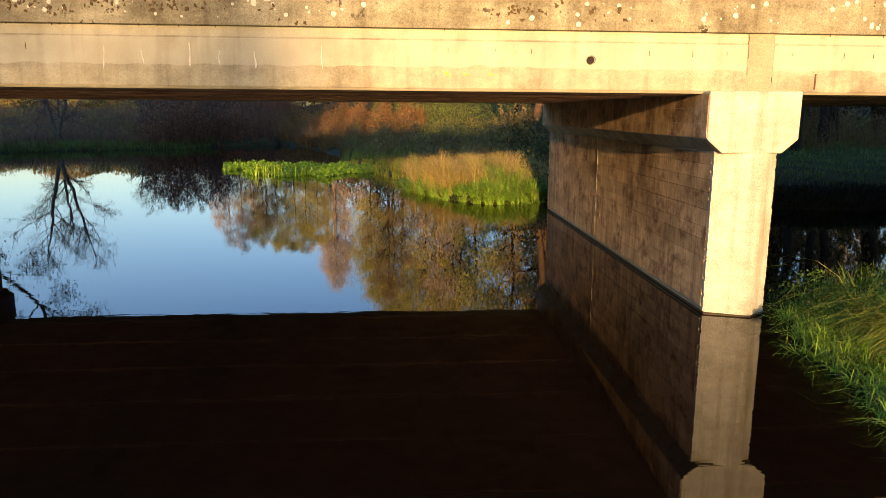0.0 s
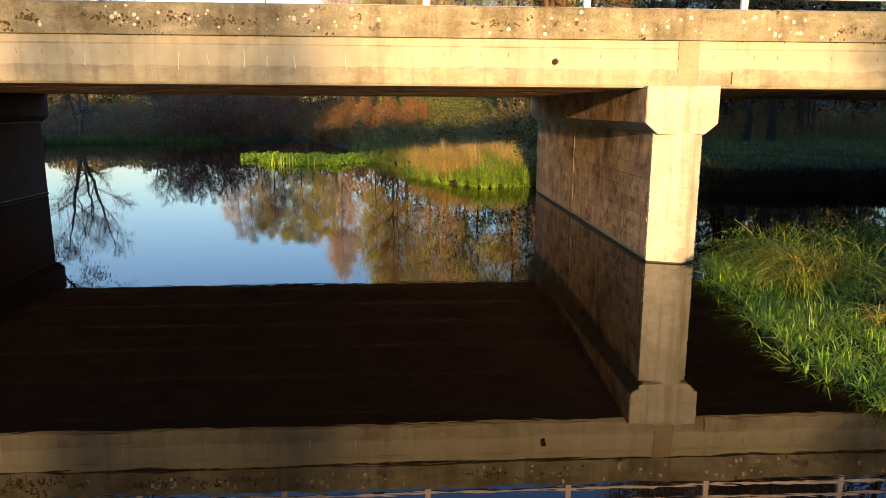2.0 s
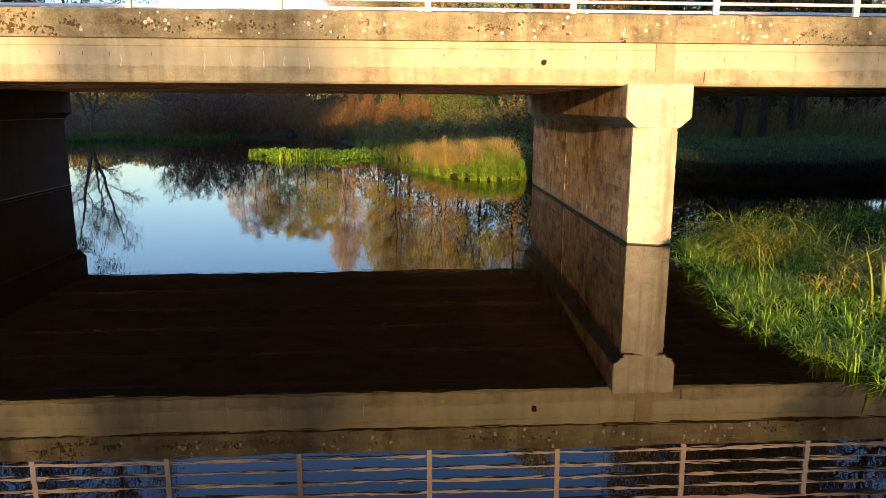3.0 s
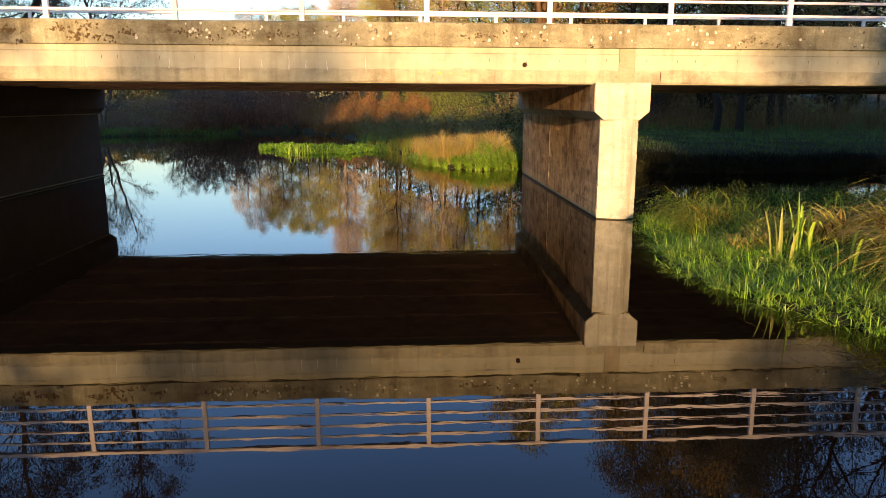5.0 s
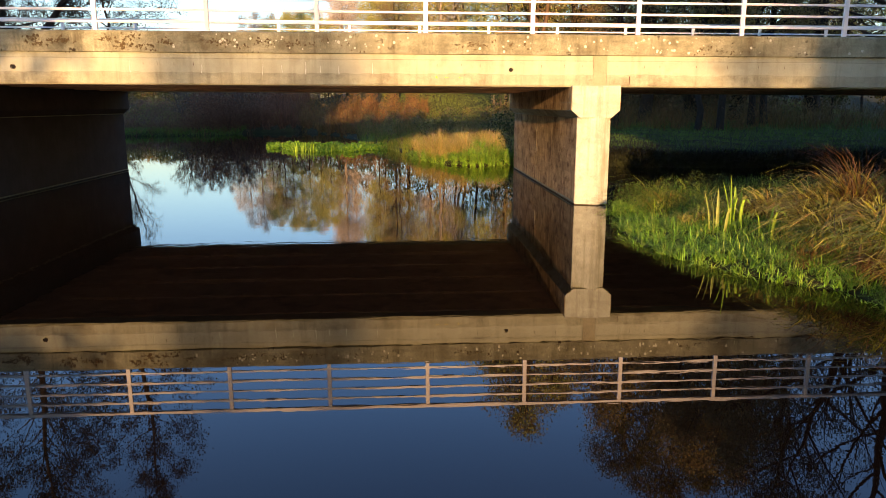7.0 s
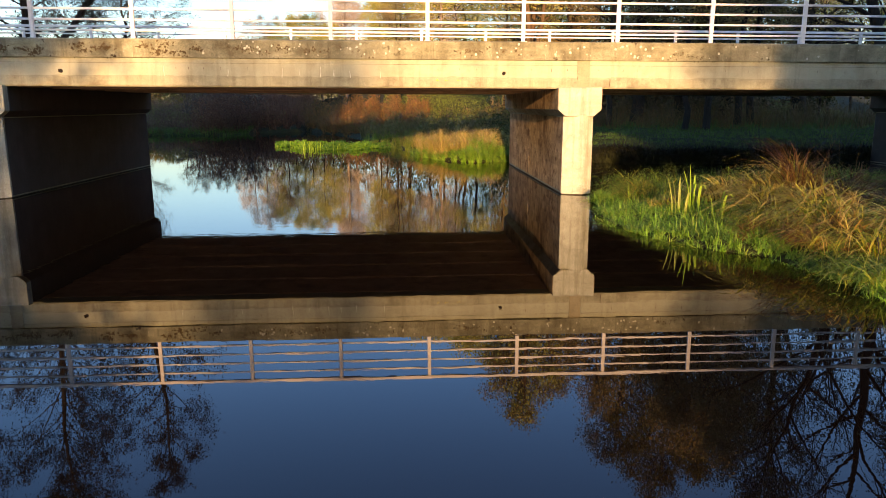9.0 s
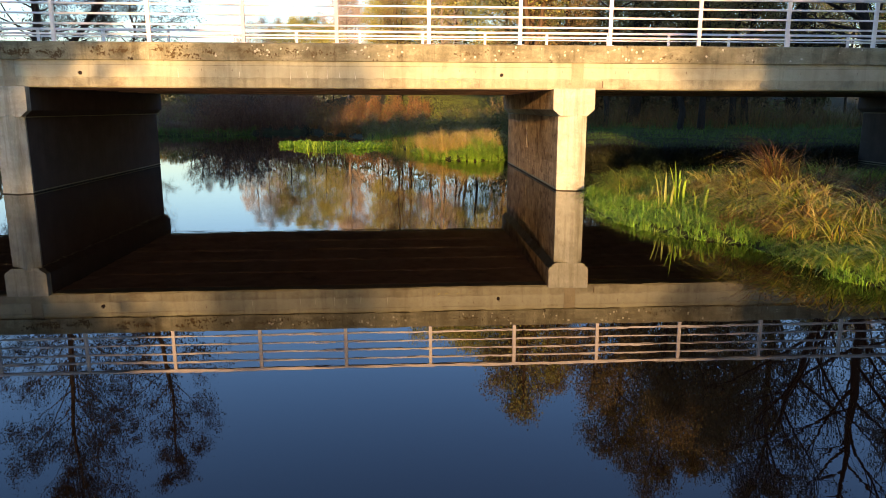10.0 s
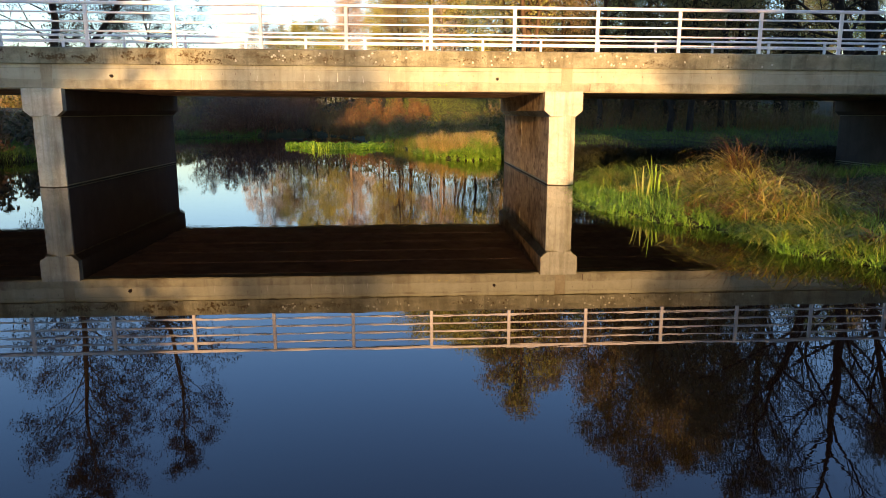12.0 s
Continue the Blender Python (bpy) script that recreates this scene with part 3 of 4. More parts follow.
def bridge_pier(x, dz, old=True):
    """A wall pier with a wedge-shaped nose at both ends and a wider cap on top."""
    pier = thing("bridge_pier", pose(x, 0, 0), "pale concrete wall pier with pointed nose and wide cap", "pier", "bridge piers")
    L = 8.02
    w = 0.308
    wall = [(-w, -0.06), (0.09, -0.20), (w, -0.06), (w, L - 0.02), (0.0, L + 0.15), (-w, L - 0.02)]
    part("wall", extrude_profile([(-w, 0.0)] + [(w, 0.0)] + wall[3:], "z", -1.0, 1.72), CONCRETE, pier)
    part("nose", worn_column([(-w - 0.018, -0.035), (0.09, -0.205), (w + 0.018, -0.035), (w + 0.018, 0.02), (-w - 0.018, 0.02)], -0.6, 1.70, 0.008), COLUMN, pier, "stained concrete nose with chipped edges")
    for k in range(16):
        rx, rz = random.uniform(-0.24, 0.02), random.uniform(0.1, 1.5)
        slope = (rx + w) / (0.09 + w)
        part("board_mark", box(rx - 0.0015, rx + 0.0015, -0.0345 - 0.169 * slope, -0.02, rz, rz + random.uniform(0.1, 0.35)), PATCH, pier) if old else None
    # these sides get the concrete with shade put into its colour
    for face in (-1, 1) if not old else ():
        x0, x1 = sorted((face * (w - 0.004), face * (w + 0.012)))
        part("side_panel", box(x0, x1, 0.03, L - 0.04, 0.05, 1.64, 0.003), WALL_SHADED, pier)
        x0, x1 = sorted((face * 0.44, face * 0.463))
        part("cap_panel", box(x0, x1, 0.02, L, 1.80, 2.23 + dz, 0.003), WALL_SHADED, pier)
    cap = [(-0.30, 1.655), (-0.458, 1.79), (-0.458, 2.25 + dz), (0.458, 2.25 + dz), (0.458, 1.79), (0.30, 1.655)]
    part("cap", extrude_profile(cap, "y", -0.16, L + 0.1 if old else 0.03, 0.012), COLUMN, pier)
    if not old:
        part("cap_body", extrude_profile(cap, "y", 0.032, L + 0.1, 0.006), WALL_SHADED, pier, "smooth cap of the pier wall, coloured dark for its shade")
    for face in (-1, 1) if old else ():
        z, courses = 0.06, []
        while z < 1.6:
            h = min(random.choice((0.13, 0.15, 0.17, 0.18)), 1.645 - z)
            for lo, hi in ((0.022, 4.195), (4.205, L - 0.04)):
                a = lo
                while a < hi - 0.05:
                    b = min(a + random.choice((0.32, 0.45, 0.6, 0.8, 1.1)), hi)
                    if hi - b < 0.15:
                        b = hi
                    t = 0.0125 + 0.0008 * random.random()
                    x0, x1 = sorted((face * (w - 0.004), face * (w + t)))
                    bm = box(x0, x1, a + 0.001, b - 0.001, z + 0.001, z + h - 0.0025)
                    tilt, lean = random.uniform(-0.002, 0.002), random.uniform(-0.012, 0.012)
                    for v in bm.verts:
                        if abs(v.co.x) > w:
                            v.co.x += face * (tilt * (v.co.y - (a + b) / 2) + lean * (v.co.z - z - h / 2))
                    part("formwork_panel", bm, WALL, pier)
                    a = b
            z += h
            courses.append(z)
        for k in range(150):
            ty, tz = random.uniform(0.1, L - 0.2), random.choice(courses) + random.uniform(-0.012, 0.012)
            x0, x1 = sorted((face * (w + 0.005), face * (w + random.choice((0.0155, 0.016, 0.017, 0.0195)))))
            part("mortar_crumb", box(x0, x1, ty, ty + random.choice((0.012, 0.02, 0.05, 0.09, 0.16, 0.3)), tz, tz + random.uniform(0.004, 0.012), 0.002), WALL, pier)
        bm = bmesh.new()
        prev = None
        for i in range(24):
            z = 0.3 + 1.34 * i / 23
            half = 0.003 + 0.006 * noise.noise(Vector((z * 9, face, 2)))
            xo = face * (w + 0.0165 + 0.004 * noise.noise(Vector((z * 5, face, 7))))
            row = [bm.verts.new((face * w, 4.2 - half, z)), bm.verts.new((xo, 4.2 - half, z)), bm.verts.new((xo, 4.2 + half, z)), bm.verts.new((face * w, 4.2 + half, z))]
            if prev:
                for k in range(3):
                    bm.faces.new((prev[k], row[k], row[k + 1], prev[k + 1]))
            prev = row
        bmesh.ops.recalc_face_normals(bm, faces=bm.faces[:])
        part("seam", bm, PATCH, pier, "pale lime-crusted vertical seam")
        x0, x1 = sorted((face * 0.44, face * 0.463))
        for a, b in ((-0.14, 0.9), (0.9, 2.1), (2.1, 3.0), (3.0, 4.2), (4.2, 5.1), (5.1, 6.2), (6.2, 7.2), (7.2, L)):
            for z0, z1 in ((1.80, 1.94), (1.94, 2.09), (2.09, 2.225 + dz)):
                part("cap_panel", box(x0, x1 + face * 0.006 * random.random() if face > 0 else x1, a + 0.003, b - 0.003, z0 + 0.002, z1 - 0.002), WALL, pier)
    band = [(a * 1.068, b + (-0.008 if b < 1 else 0.008)) for a, b in wall]
    part("waterline_band", extrude_profile(band, "z", -0.4, 0.018), WET, pier, "dark wet algae band at the waterline")
    return pier


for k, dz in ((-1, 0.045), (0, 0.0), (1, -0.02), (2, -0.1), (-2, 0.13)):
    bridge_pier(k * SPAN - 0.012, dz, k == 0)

# ---- plants ----
rng = np.random.default_rng(7)


def raw_mesh(name, verts, faces, mat):
    me = bpy.data.meshes.new(name)
    me.from_pydata(verts.tolist(), [], faces)
    me.materials.append(mat)
    return me


def scatter(poly_test, x0, x1, y0, y1, n):
    """n random points of the rectangle that pass the test."""
    xs, ys = [], []
    got = 0
    for _ in range(60):
        x, y = rng.uniform(x0, x1, n), rng.uniform(y0, y1, n)
        ok = poly_test(x, y)
        xs.append(x[ok]), ys.append(y[ok])
        got += ok.sum()
        if got >= n:
            break
    return np.concatenate(xs)[:n], np.concatenate(ys)[:n]


def clumped(x, y, size, pull):
    """Draw points together into tussocks."""
    ix, iy = np.round(x / size), np.round(y / size)
    a, b = np.sin(ix * 127.1 + iy * 311.7) * 43758.5453, np.sin(ix * 269.5 + iy * 183.3) * 24634.6345
    cx, cy = (ix + 0.9 * (a - np.floor(a) - 0.5)) * size, (iy + 0.9 * (b - np.floor(b) - 0.5)) * size
    p = pull * rng.uniform(0.5, 1.2, len(x))
    return x + (cx - x) * p, y + (cy - y) * p


def blades(name, x, y, h, w, lean, mat, label, category="plants", base=None, toward=None, segs=3, droop=1.0, arch=False):
    """Tapered blades that rise from the ground and bow over; one loose piece each."""
    n = len(x)
    h = np.broadcast_to(h, n) * rng.uniform(0.6, 1.15, n)
    w = np.broadcast_to(w, n) * rng.uniform(0.7, 1.3, n)
    az = rng.uniform(0, 2 * np.pi, n) if toward is None else toward + rng.normal(0, 0.7, n)
    ln = lean * rng.uniform(0.7, 1.3, n) if arch else np.abs(rng.normal(lean, 0.5 * lean, n)) + 0.03
    z = (height(x, y) if base is None else np.broadcast_to(base, n)) - 0.03
    face = az + np.pi / 2 + rng.normal(0, 0.6, n)
    rows = []
    ss = np.linspace(0, 1, segs + 1)
    for s_ in ss:
        out = ln * h * s_ ** 1.8
        up = h * (s_ - droop * 0.45 * np.minimum(ln, 1.2) * s_ ** 3)
        c = np.stack([x + np.cos(az) * out, y + np.sin(az) * out, z + up], -1)
        half = 0.5 * w * (1 - s_) ** 0.6
        side = np.stack([np.cos(face) * half, np.sin(face) * half, np.zeros(n)], -1)
        rows += [c - side, c + side] if s_ < 1 else [c]
    verts = np.stack(rows, 1).reshape(-1, 3)
    m = 2 * segs + 1
    i = (np.arange(n) * m)[:, None]
    faces = []
    for k in range(segs - 1):
        faces += (i + np.array([2 * k, 2 * k + 1, 2 * k + 3, 2 * k + 2])).tolist()
    faces += (i + np.array([2 * segs - 2, 2 * segs - 1, 2 * segs])).tolist()
    ob = new(name, raw_mesh(name, verts, faces, mat))
    return tagged(ob, label, category, kind="stuff")


def leaf_cloud(points, size, spread, flat=0.0):
    """A four-sided leaf at each point, turned at random."""
    n = len(points)
    p = points + rng.normal(0, spread, (n, 3))
    a = rng.normal(0, 1, (n, 3))
    a /= np.linalg.norm(a, axis=1, keepdims=True)
    b = rng.normal(0, 1, (n, 3))
    b[:, 2] *= 1 - flat
    b -= a * (a * b).sum(1, keepdims=True)
    b /= np.linalg.norm(b, axis=1, keepdims=True)
    s_ = size * rng.uniform(0.6, 1.3, (n, 1))
    verts = np.stack([p - a * s_, p - b * s_ * 0.55, p + a * s_, p + b * s_ * 0.55], 1).reshape(-1, 3)
    return verts, (np.arange(n)[:, None] * 4 + np.arange(4)).tolist()


def leaves(name, x, y, top, size, mat, label, category="plants", base=None):
    z = height(x, y) if base is None else np.broadcast_to(base, len(x))
    p = np.stack([x, y, z + top * rng.uniform(0.05, 1.0, len(x))], -1)
    v, f = leaf_cloud(p, size, 0.02)
    return tagged(new(name, raw_mesh(name, v, f, mat)), label, category, kind="stuff")


def near(x, y):
    return inside_distance(x, y, LAND_NEAR)


def farr(x, y):
    return inside_distance(x, y, LAND_FAR_RIGHT)


def farl(x, y):
    return inside_distance(x, y, LAND_FAR_LEFT)


# near bank: short fresh grass along the edge, tussocks of sedge behind it
x, y = scatter(lambda x, y: (near(x, y) > -0.08) & (near(x, y) < np.where(y < -3.2, 1.5, 0.85) + 0.3 * np.sin(2.3 * y)) & (y < 0.3), -0.8, 9, -13, 0.5, 42000)
x, y = clumped(x, y, 0.22, 0.5)
blades("bank_grass", x, y, 0.24, 0.011, 0.95, GRASS, "fresh green grass hanging over the water's edge", "grass", segs=3, droop=1.3)
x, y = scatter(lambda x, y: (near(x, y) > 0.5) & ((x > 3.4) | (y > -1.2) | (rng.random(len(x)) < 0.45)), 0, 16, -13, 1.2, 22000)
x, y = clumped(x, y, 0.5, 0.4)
blades("meadow_grass", x, y, 0.26, 0.010, 0.6, SHADE_GRASS, "near-bank grass with shade in its dark colour", "grass", segs=2)
x, y = scatter(lambda x, y: (near(x, y) > -0.1) & (near(x, y) < 1.2) & (y > 0), 0.4, 14, 0, 1.6, 9000)
blades("back_grass", x, y, 0.5, 0.010, 0.5, GRASS, "shaded tall grass under the bridge", "grass")


def tussocks(name, centres, mat, label, width=0.015, lean=1.0):
    """Arching blades that rise from each tussock's crown: x, y, crown radius, blade length, count."""
    px, py, ph = [], [], []
    for cx, cy, r, h, n in centres:
        n = int(1.6 * n)
        a, q = rng.uniform(0, 2 * np.pi, n), r * np.sqrt(rng.random(n))
        px.append(cx + q * np.cos(a)), py.append(cy + q * np.sin(a))
        ph.append(h * rng.uniform(0.55, 1.1, n))
    blades(name, np.concatenate(px), np.concatenate(py), np.concatenate(ph), width, lean, mat, label, "sedge", segs=5, droop=1.45, arch=True)


tussocks("sedge_tussock", ((0.85, -1.7, 0.30, 0.62, 260), (1.3, -1.3, 0.25, 0.5, 161), (0.68, -3.5, 0.25, 0.42, 161), (1.3, -2.8, 0.3, 0.45, 161), (1.5, -3.7, 0.25, 0.6, 161)), SEDGE, "low brown and green sedge tussocks beside the pier", 0.015, 0.9)
def combed(name, spots, mat, label, width, away, lean=1.05):
    """Small tussocks whose blades arch over together, most of them towards the water."""
    px, py, ph, pa = [], [], [], []
    for cx, cy, h in spots:
        n = int(rng.uniform(50, 95))
        mean = away + rng.normal(0, 0.7)
        a, q = rng.uniform(0, 2 * np.pi, n), rng.uniform(0.06, 0.13) * np.sqrt(rng.random(n))
        px.append(cx + q * np.cos(a)), py.append(cy + q * np.sin(a))
        ph.append(h * rng.uniform(0.5, 1.15, n)), pa.append(mean + rng.normal(0, 1.15, n))
    blades(name, np.concatenate(px), np.concatenate(py), np.concatenate(ph), width, lean, mat, label, "sedge", toward=np.concatenate(pa), segs=5, droop=1.6, arch=True)


def spots(n, x0, x1, y0, y1, low, tall, bare=0.25, gap=-0.35):
    x, y = scatter(lambda x, y: (near(x, y) > bare) & (np.sin(2.6 * x + 1.1 * y) + np.sin(2.1 * y - 1.3 * x) > gap), x0, x1, y0, y1, n)
    return list(zip(x, y, rng.uniform(low, tall, len(x))))


combed("green_sedge", spots(34, 0.8, 3.0, -9.2, -7.2, 0.35, 0.6, 0.1), SEDGE_GREEN, "arching green sedge beside the water", 0.017, 3.6)
combed("green_sedge", spots(30, 1.2, 2.5, -7.8, -5.2, 0.45, 0.85, 0.2, -9), SEDGE_GREEN, "green sedge blades among the golden tussocks", 0.018, 3.6)
combed("tall_sedge", spots(34, 1.2, 2.4, -7.5, -5.1, 0.5, 1.05, 0.25, -9), SEDGE, "tall arching golden and green sedge", 0.020, 3.5)
combed("russet_sedge", spots(13, 1.2, 2.4, -7.3, -5.0, 0.45, 0.85, 0.25, -9), SEDGE_RED, "russet blades among the golden tussocks", 0.012, 3.5)
combed("tall_sedge", spots(16, 1.4, 2.1, -4.9, -3.7, 0.5, 0.9, 0.25, -9), SEDGE, "arching golden sedge behind the iris blades", 0.018, 3.5)
combed("golden_sedge", spots(12, 2.1, 2.9, -5.0, -4.0, 0.7, 1.2, 0.25, -9), SEDGE, "high golden sedge on the top of the bank", 0.013, 3.6, 0.8)
combed("russet_sedge", spots(54, 1.9, 5.5, -9.3, -3.6, 0.4, 0.9, 0.25, 0.15), SEDGE_RED, "arching dark russet sedge along the bank", 0.017, 3.8)
combed("russet_sedge", spots(10, 0.8, 1.6, -7.8, -5.8, 0.3, 0.55, 0.0, -9), SEDGE_RED, "brown dead sedge hanging to the water", 0.010, 3.6)
combed("russet_sedge", spots(7, 2.25, 2.75, -4.7, -4.2, 0.9, 1.75, 0.25, -9), SEDGE_RED, "high russet sedge on the top of the bank", 0.011, 3.3, 0.65)
combed("russet_sedge", spots(14, 2.4, 3.8, -6.0, -4.2, 0.6, 1.1, 0.25, -9), SEDGE_RED, "russet sedge leaning off the top of the bank", 0.012, 5.2, 0.85)
combed("pier_sedge", [(rng.normal(0.95, 0.25), rng.normal(-1.6, 0.35), rng.uniform(0.6, 1.1)) for _ in range(14)] + [(rng.normal(1.5, 0.35), rng.normal(-3.0, 0.4), rng.uniform(0.35, 0.6)) for _ in range(12)], SEDGE_GREEN, "yellow and brown sedge tussocks behind the fresh grass", 0.011, 3.7)
x, y = scatter(lambda x, y: np.hypot(x - 2.75, y + 4.4) < 0.45, 2, 4, -5.5, -3.5, 34)
blades("dry_stalk", x, y, 1.3, 0.008, 0.5, SEDGE_RED, "tall dry russet stalks among the sedge", "stalks", segs=4)
x, y = scatter(lambda x, y: (near(x, y) > 0.3) & (x < 3.5) & (y < -0.5), 0.3, 4, -9, -0.5, 220)
blades("stray_blade", x, y, 0.5, 0.013, 1.0, IRIS, "single bright sedge blades standing out of the tussocks", "sedge", segs=4, droop=1.3)
x, y = scatter(lambda x, y: np.hypot((x - 0.78) / 0.32, (y - 0.5) / 0.6) < 1, 0, 2, -1, 1.5, 900)
leaves("bank_herb", x, y, 0.42, 0.022, SHORE, "broad-leaved green herb beside the pier", "herb")
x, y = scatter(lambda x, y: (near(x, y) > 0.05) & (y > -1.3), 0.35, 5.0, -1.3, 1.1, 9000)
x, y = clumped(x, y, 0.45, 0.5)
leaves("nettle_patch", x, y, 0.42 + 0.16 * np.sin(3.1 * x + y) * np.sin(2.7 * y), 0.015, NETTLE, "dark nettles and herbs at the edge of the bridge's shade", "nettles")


def iris_clump(x, y, count, h, mat, label):
    clump = thing("iris_clump", pose(x, y, float(height(x, y))), label, "iris", "iris clumps")
    for k in range(count):
        bm = bmesh.new()
        a = 2.4 * k + 0.5 * random.random()
        lean = 0.03 + 0.15 * random.random()
        hh = h * random.uniform(0.75, 1.1)
        r0 = 0.05 * random.random() * count ** 0.5
        bent = random.choice((0.0, 0.25, 0.6))
        prev = None
        for i in range(8):
            s_ = i / 7
            out = r0 + lean * hh * s_ ** 2.2 + bent * hh * 0.9 * max(0, s_ - 0.68)
            up = hh * (s_ - bent * max(0, s_ - 0.68) ** 2 * 6)
            half = 0.021 * (1 - s_ ** 4) + 0.001
            c = Vector((math.cos(a) * out, math.sin(a) * out, up - 0.05))
            sd = Vector((math.cos(a + 1.2), math.sin(a + 1.2), 0)) * half
            keel = Vector((math.cos(a), math.sin(a), 0)) * half * 0.35
            row = [bm.verts.new(c - sd), bm.verts.new(c + keel), bm.verts.new(c + sd)]
            if prev:
                bm.faces.new((prev[0], prev[1], row[1], row[0])), bm.faces.new((prev[1], prev[2], row[2], row[1]))
            prev = row
        part("blade", bm, mat, clump)
    return clump


iris_clump(0.90, -4.14, 6, 0.76, IRIS, "clump of broad bright green iris blades")
iris_clump(0.66, -4.2, 6, 0.64, IRIS_DRY, "half-withered yellow and brown iris blades")
iris_clump(0.98, -4.9, 3, 0.66, IRIS, "few upright green iris blades")

x, y = scatter(lambda x, y: (near(x, y) > 0.5) & (x < 5) & (y < -0.5), 0.3, 5, -9, -0.5, 9000)
x, y = clumped(x, y, 0.7, 0.7)
leaves("bank_weed", x, y, 0.22 + 0.12 * np.sin(2 * x) * np.sin(3 * y), 0.014, SEDGE_GREEN, "small leafy weeds between the sedges", "weeds")

# the lit reed island behind the bridge
x, y = scatter(lambda x, y: (farr(x, y) > -0.1) & (farr(x, y) < 1.4) & (y < 14) & (x < 1), -4, 1, 8, 14, 26000)
x, y = clumped(x, y, 0.3, 0.6)
blades("island_grass", x, y, 0.30 + 0.12 * np.sin(3 * x + 2 * y), 0.010, 1.0, GRASS, "bright sunlit green grass at the water", "grass")
x, y = scatter(lambda x, y: (farr(x, y) > 0.25) & (x > -1.6) & (x < 0.5) & (y < 14), -1.6, 0.5, 8.5, 14, 13000)
x, y = clumped(x, y, 0.35, 0.6)
blades("island_sedge", x, y, 0.55 - 0.25 * np.clip(x + 0.6, 0, 1) + 0.15 * np.sin(5 * x + 3 * y), 0.010, 0.85, GRASS, "tall bright green sedge", "sedge")
x, y = scatter(lambda x, y: (farr(x, y) > 0.15) & (x > -3.6) & (x < 0.3) & (y > 10) & (y < 15), -3.6, 0.3, 10, 15, 14000)
x, y = clumped(x, y, 0.4, 0.6)
blades("island_reed", x, y, 0.75 + 0.25 * np.sin(2.9 * x + 1.3 * y) + 0.2 * np.sin(7 * x), 0.009, 0.6, REED_GOLD, "sunlit golden dry reeds", "reeds")
x, y = scatter(lambda x, y: (farr(x, y) > 0.55) & (x > 0.2) & (x < 30) & (y < 30), 0.2, 30, 5.5, 30, 60000)
blades("far_grass", x, y, 0.24, 0.013, 0.8, SHORE, "shaded green grass of the far bank", "grass", segs=2)

# blades added to make the far bank's face look shaded
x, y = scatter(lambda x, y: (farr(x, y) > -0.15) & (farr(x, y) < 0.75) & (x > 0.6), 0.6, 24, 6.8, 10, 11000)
blades("shade_blades", x, y, 0.3, 0.016, 1.1, BANK_SHADE, "near-black blades that put shade on the steep far bank", "herbs", segs=3, droop=1.5)

# floating mat of leafy plants with iris blades standing in it
MAT = [(-10.6, 20.5), (-9.4, 18.3), (-7.8, 16.2), (-6.0, 15.8), (-4.6, 17.6), (-4.2, 19.0), (-6.0, 20.0), (-8.5, 20.6)]
x, y = scatter(lambda x, y: inside_distance(x, y, MAT) + 0.3 * np.sin(5 * x) > 0.0, -11, -4, 15.5, 21, 9000)
leaves("water_plant_mat", x, y, 0.14 + 0.12 * np.sin(3 * x) * np.sin(4 * y), 0.052, HERB, "bright green leafy plants floating at the bank", "water plants", base=0.0)
x, y = scatter(lambda x, y: np.hypot((x + 7.2) / 1.3, (y - 16.4) / 0.5) < 1, -9, -5.8, 15.5, 17.5, 90)
blades("water_iris", x, y, 0.62, 0.022, 0.6, IRIS, "yellow-green iris blades standing in the water plants", "iris", base=0.0, segs=4)
x, y = scatter(lambda x, y: (farr(x, y) > -0.3) & (x < -3) & (y < 24) & (y > 15), -8, -3, 15, 24, 3200)
x, y = clumped(x, y, 0.6, 0.6)
blades("edge_sedge", x, y, 0.6, 0.016, 0.3, FIELD, "olive sedge along the water", "sedge")

x, y = scatter(lambda x, y: (farr(x, y) > 0.3) & (y > 16) & (y < 30) & (x < 4), -9, 4, 16, 30, 16000)
x, y = clumped(x, y, 1.5, 0.65)
leaves("scrub_leaves", x, y, 0.6 + 0.8 * np.abs(np.sin(1.1 * x + 0.7 * y)), 0.045, SHRUB, "grey-green leaves of the waterside scrub", "scrub")
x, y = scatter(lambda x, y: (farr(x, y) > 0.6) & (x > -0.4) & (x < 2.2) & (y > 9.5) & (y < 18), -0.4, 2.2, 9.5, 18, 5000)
leaves("nettle_leaves", x, y, 1.0 + 0.5 * np.sin(2 * x + y), 0.045, SHADE_GRASS, "nettles behind the pier, coloured dark for its shade", "nettles")

# scrub, reeds and meadow further off
x, y = scatter(lambda x, y: (farr(x, y) > 0.3) & (y > 17) & (y < 29) & (x < 4), -9, 4, 17, 29, 16000)
x, y = clumped(x, y, 1.3, 0.55)
blades("willow_scrub", x, y, 0.8 + 0.4 * np.sin(1.3 * x) * np.sin(0.9 * y), 0.022, 0.5, SHRUB, "grey-green willow scrub and tall herbs", "scrub", segs=3)
x, y = scatter(lambda x, y: (farr(x, y) > 0.1) & (y > 30) & (y < 46) & (x < -3.5 + 0.1 * (y - 30)), -14, -1, 30, 46, 22000)
x, y = clumped(x, y, 1.1, 0.6)
blades("russet_reed", x, y, 1.3 + 0.6 * np.sin(1.1 * x + 0.7 * y) * np.sin(0.8 * y), 0.015, 0.75, REED_RED, "russet and golden reeds and brambles", "reeds", segs=2)
x, y = scatter(lambda x, y: (farr(x, y) > 1) & (y > 36) & (y < 62) & (x > -6), -6, 30, 36, 62, 70000)
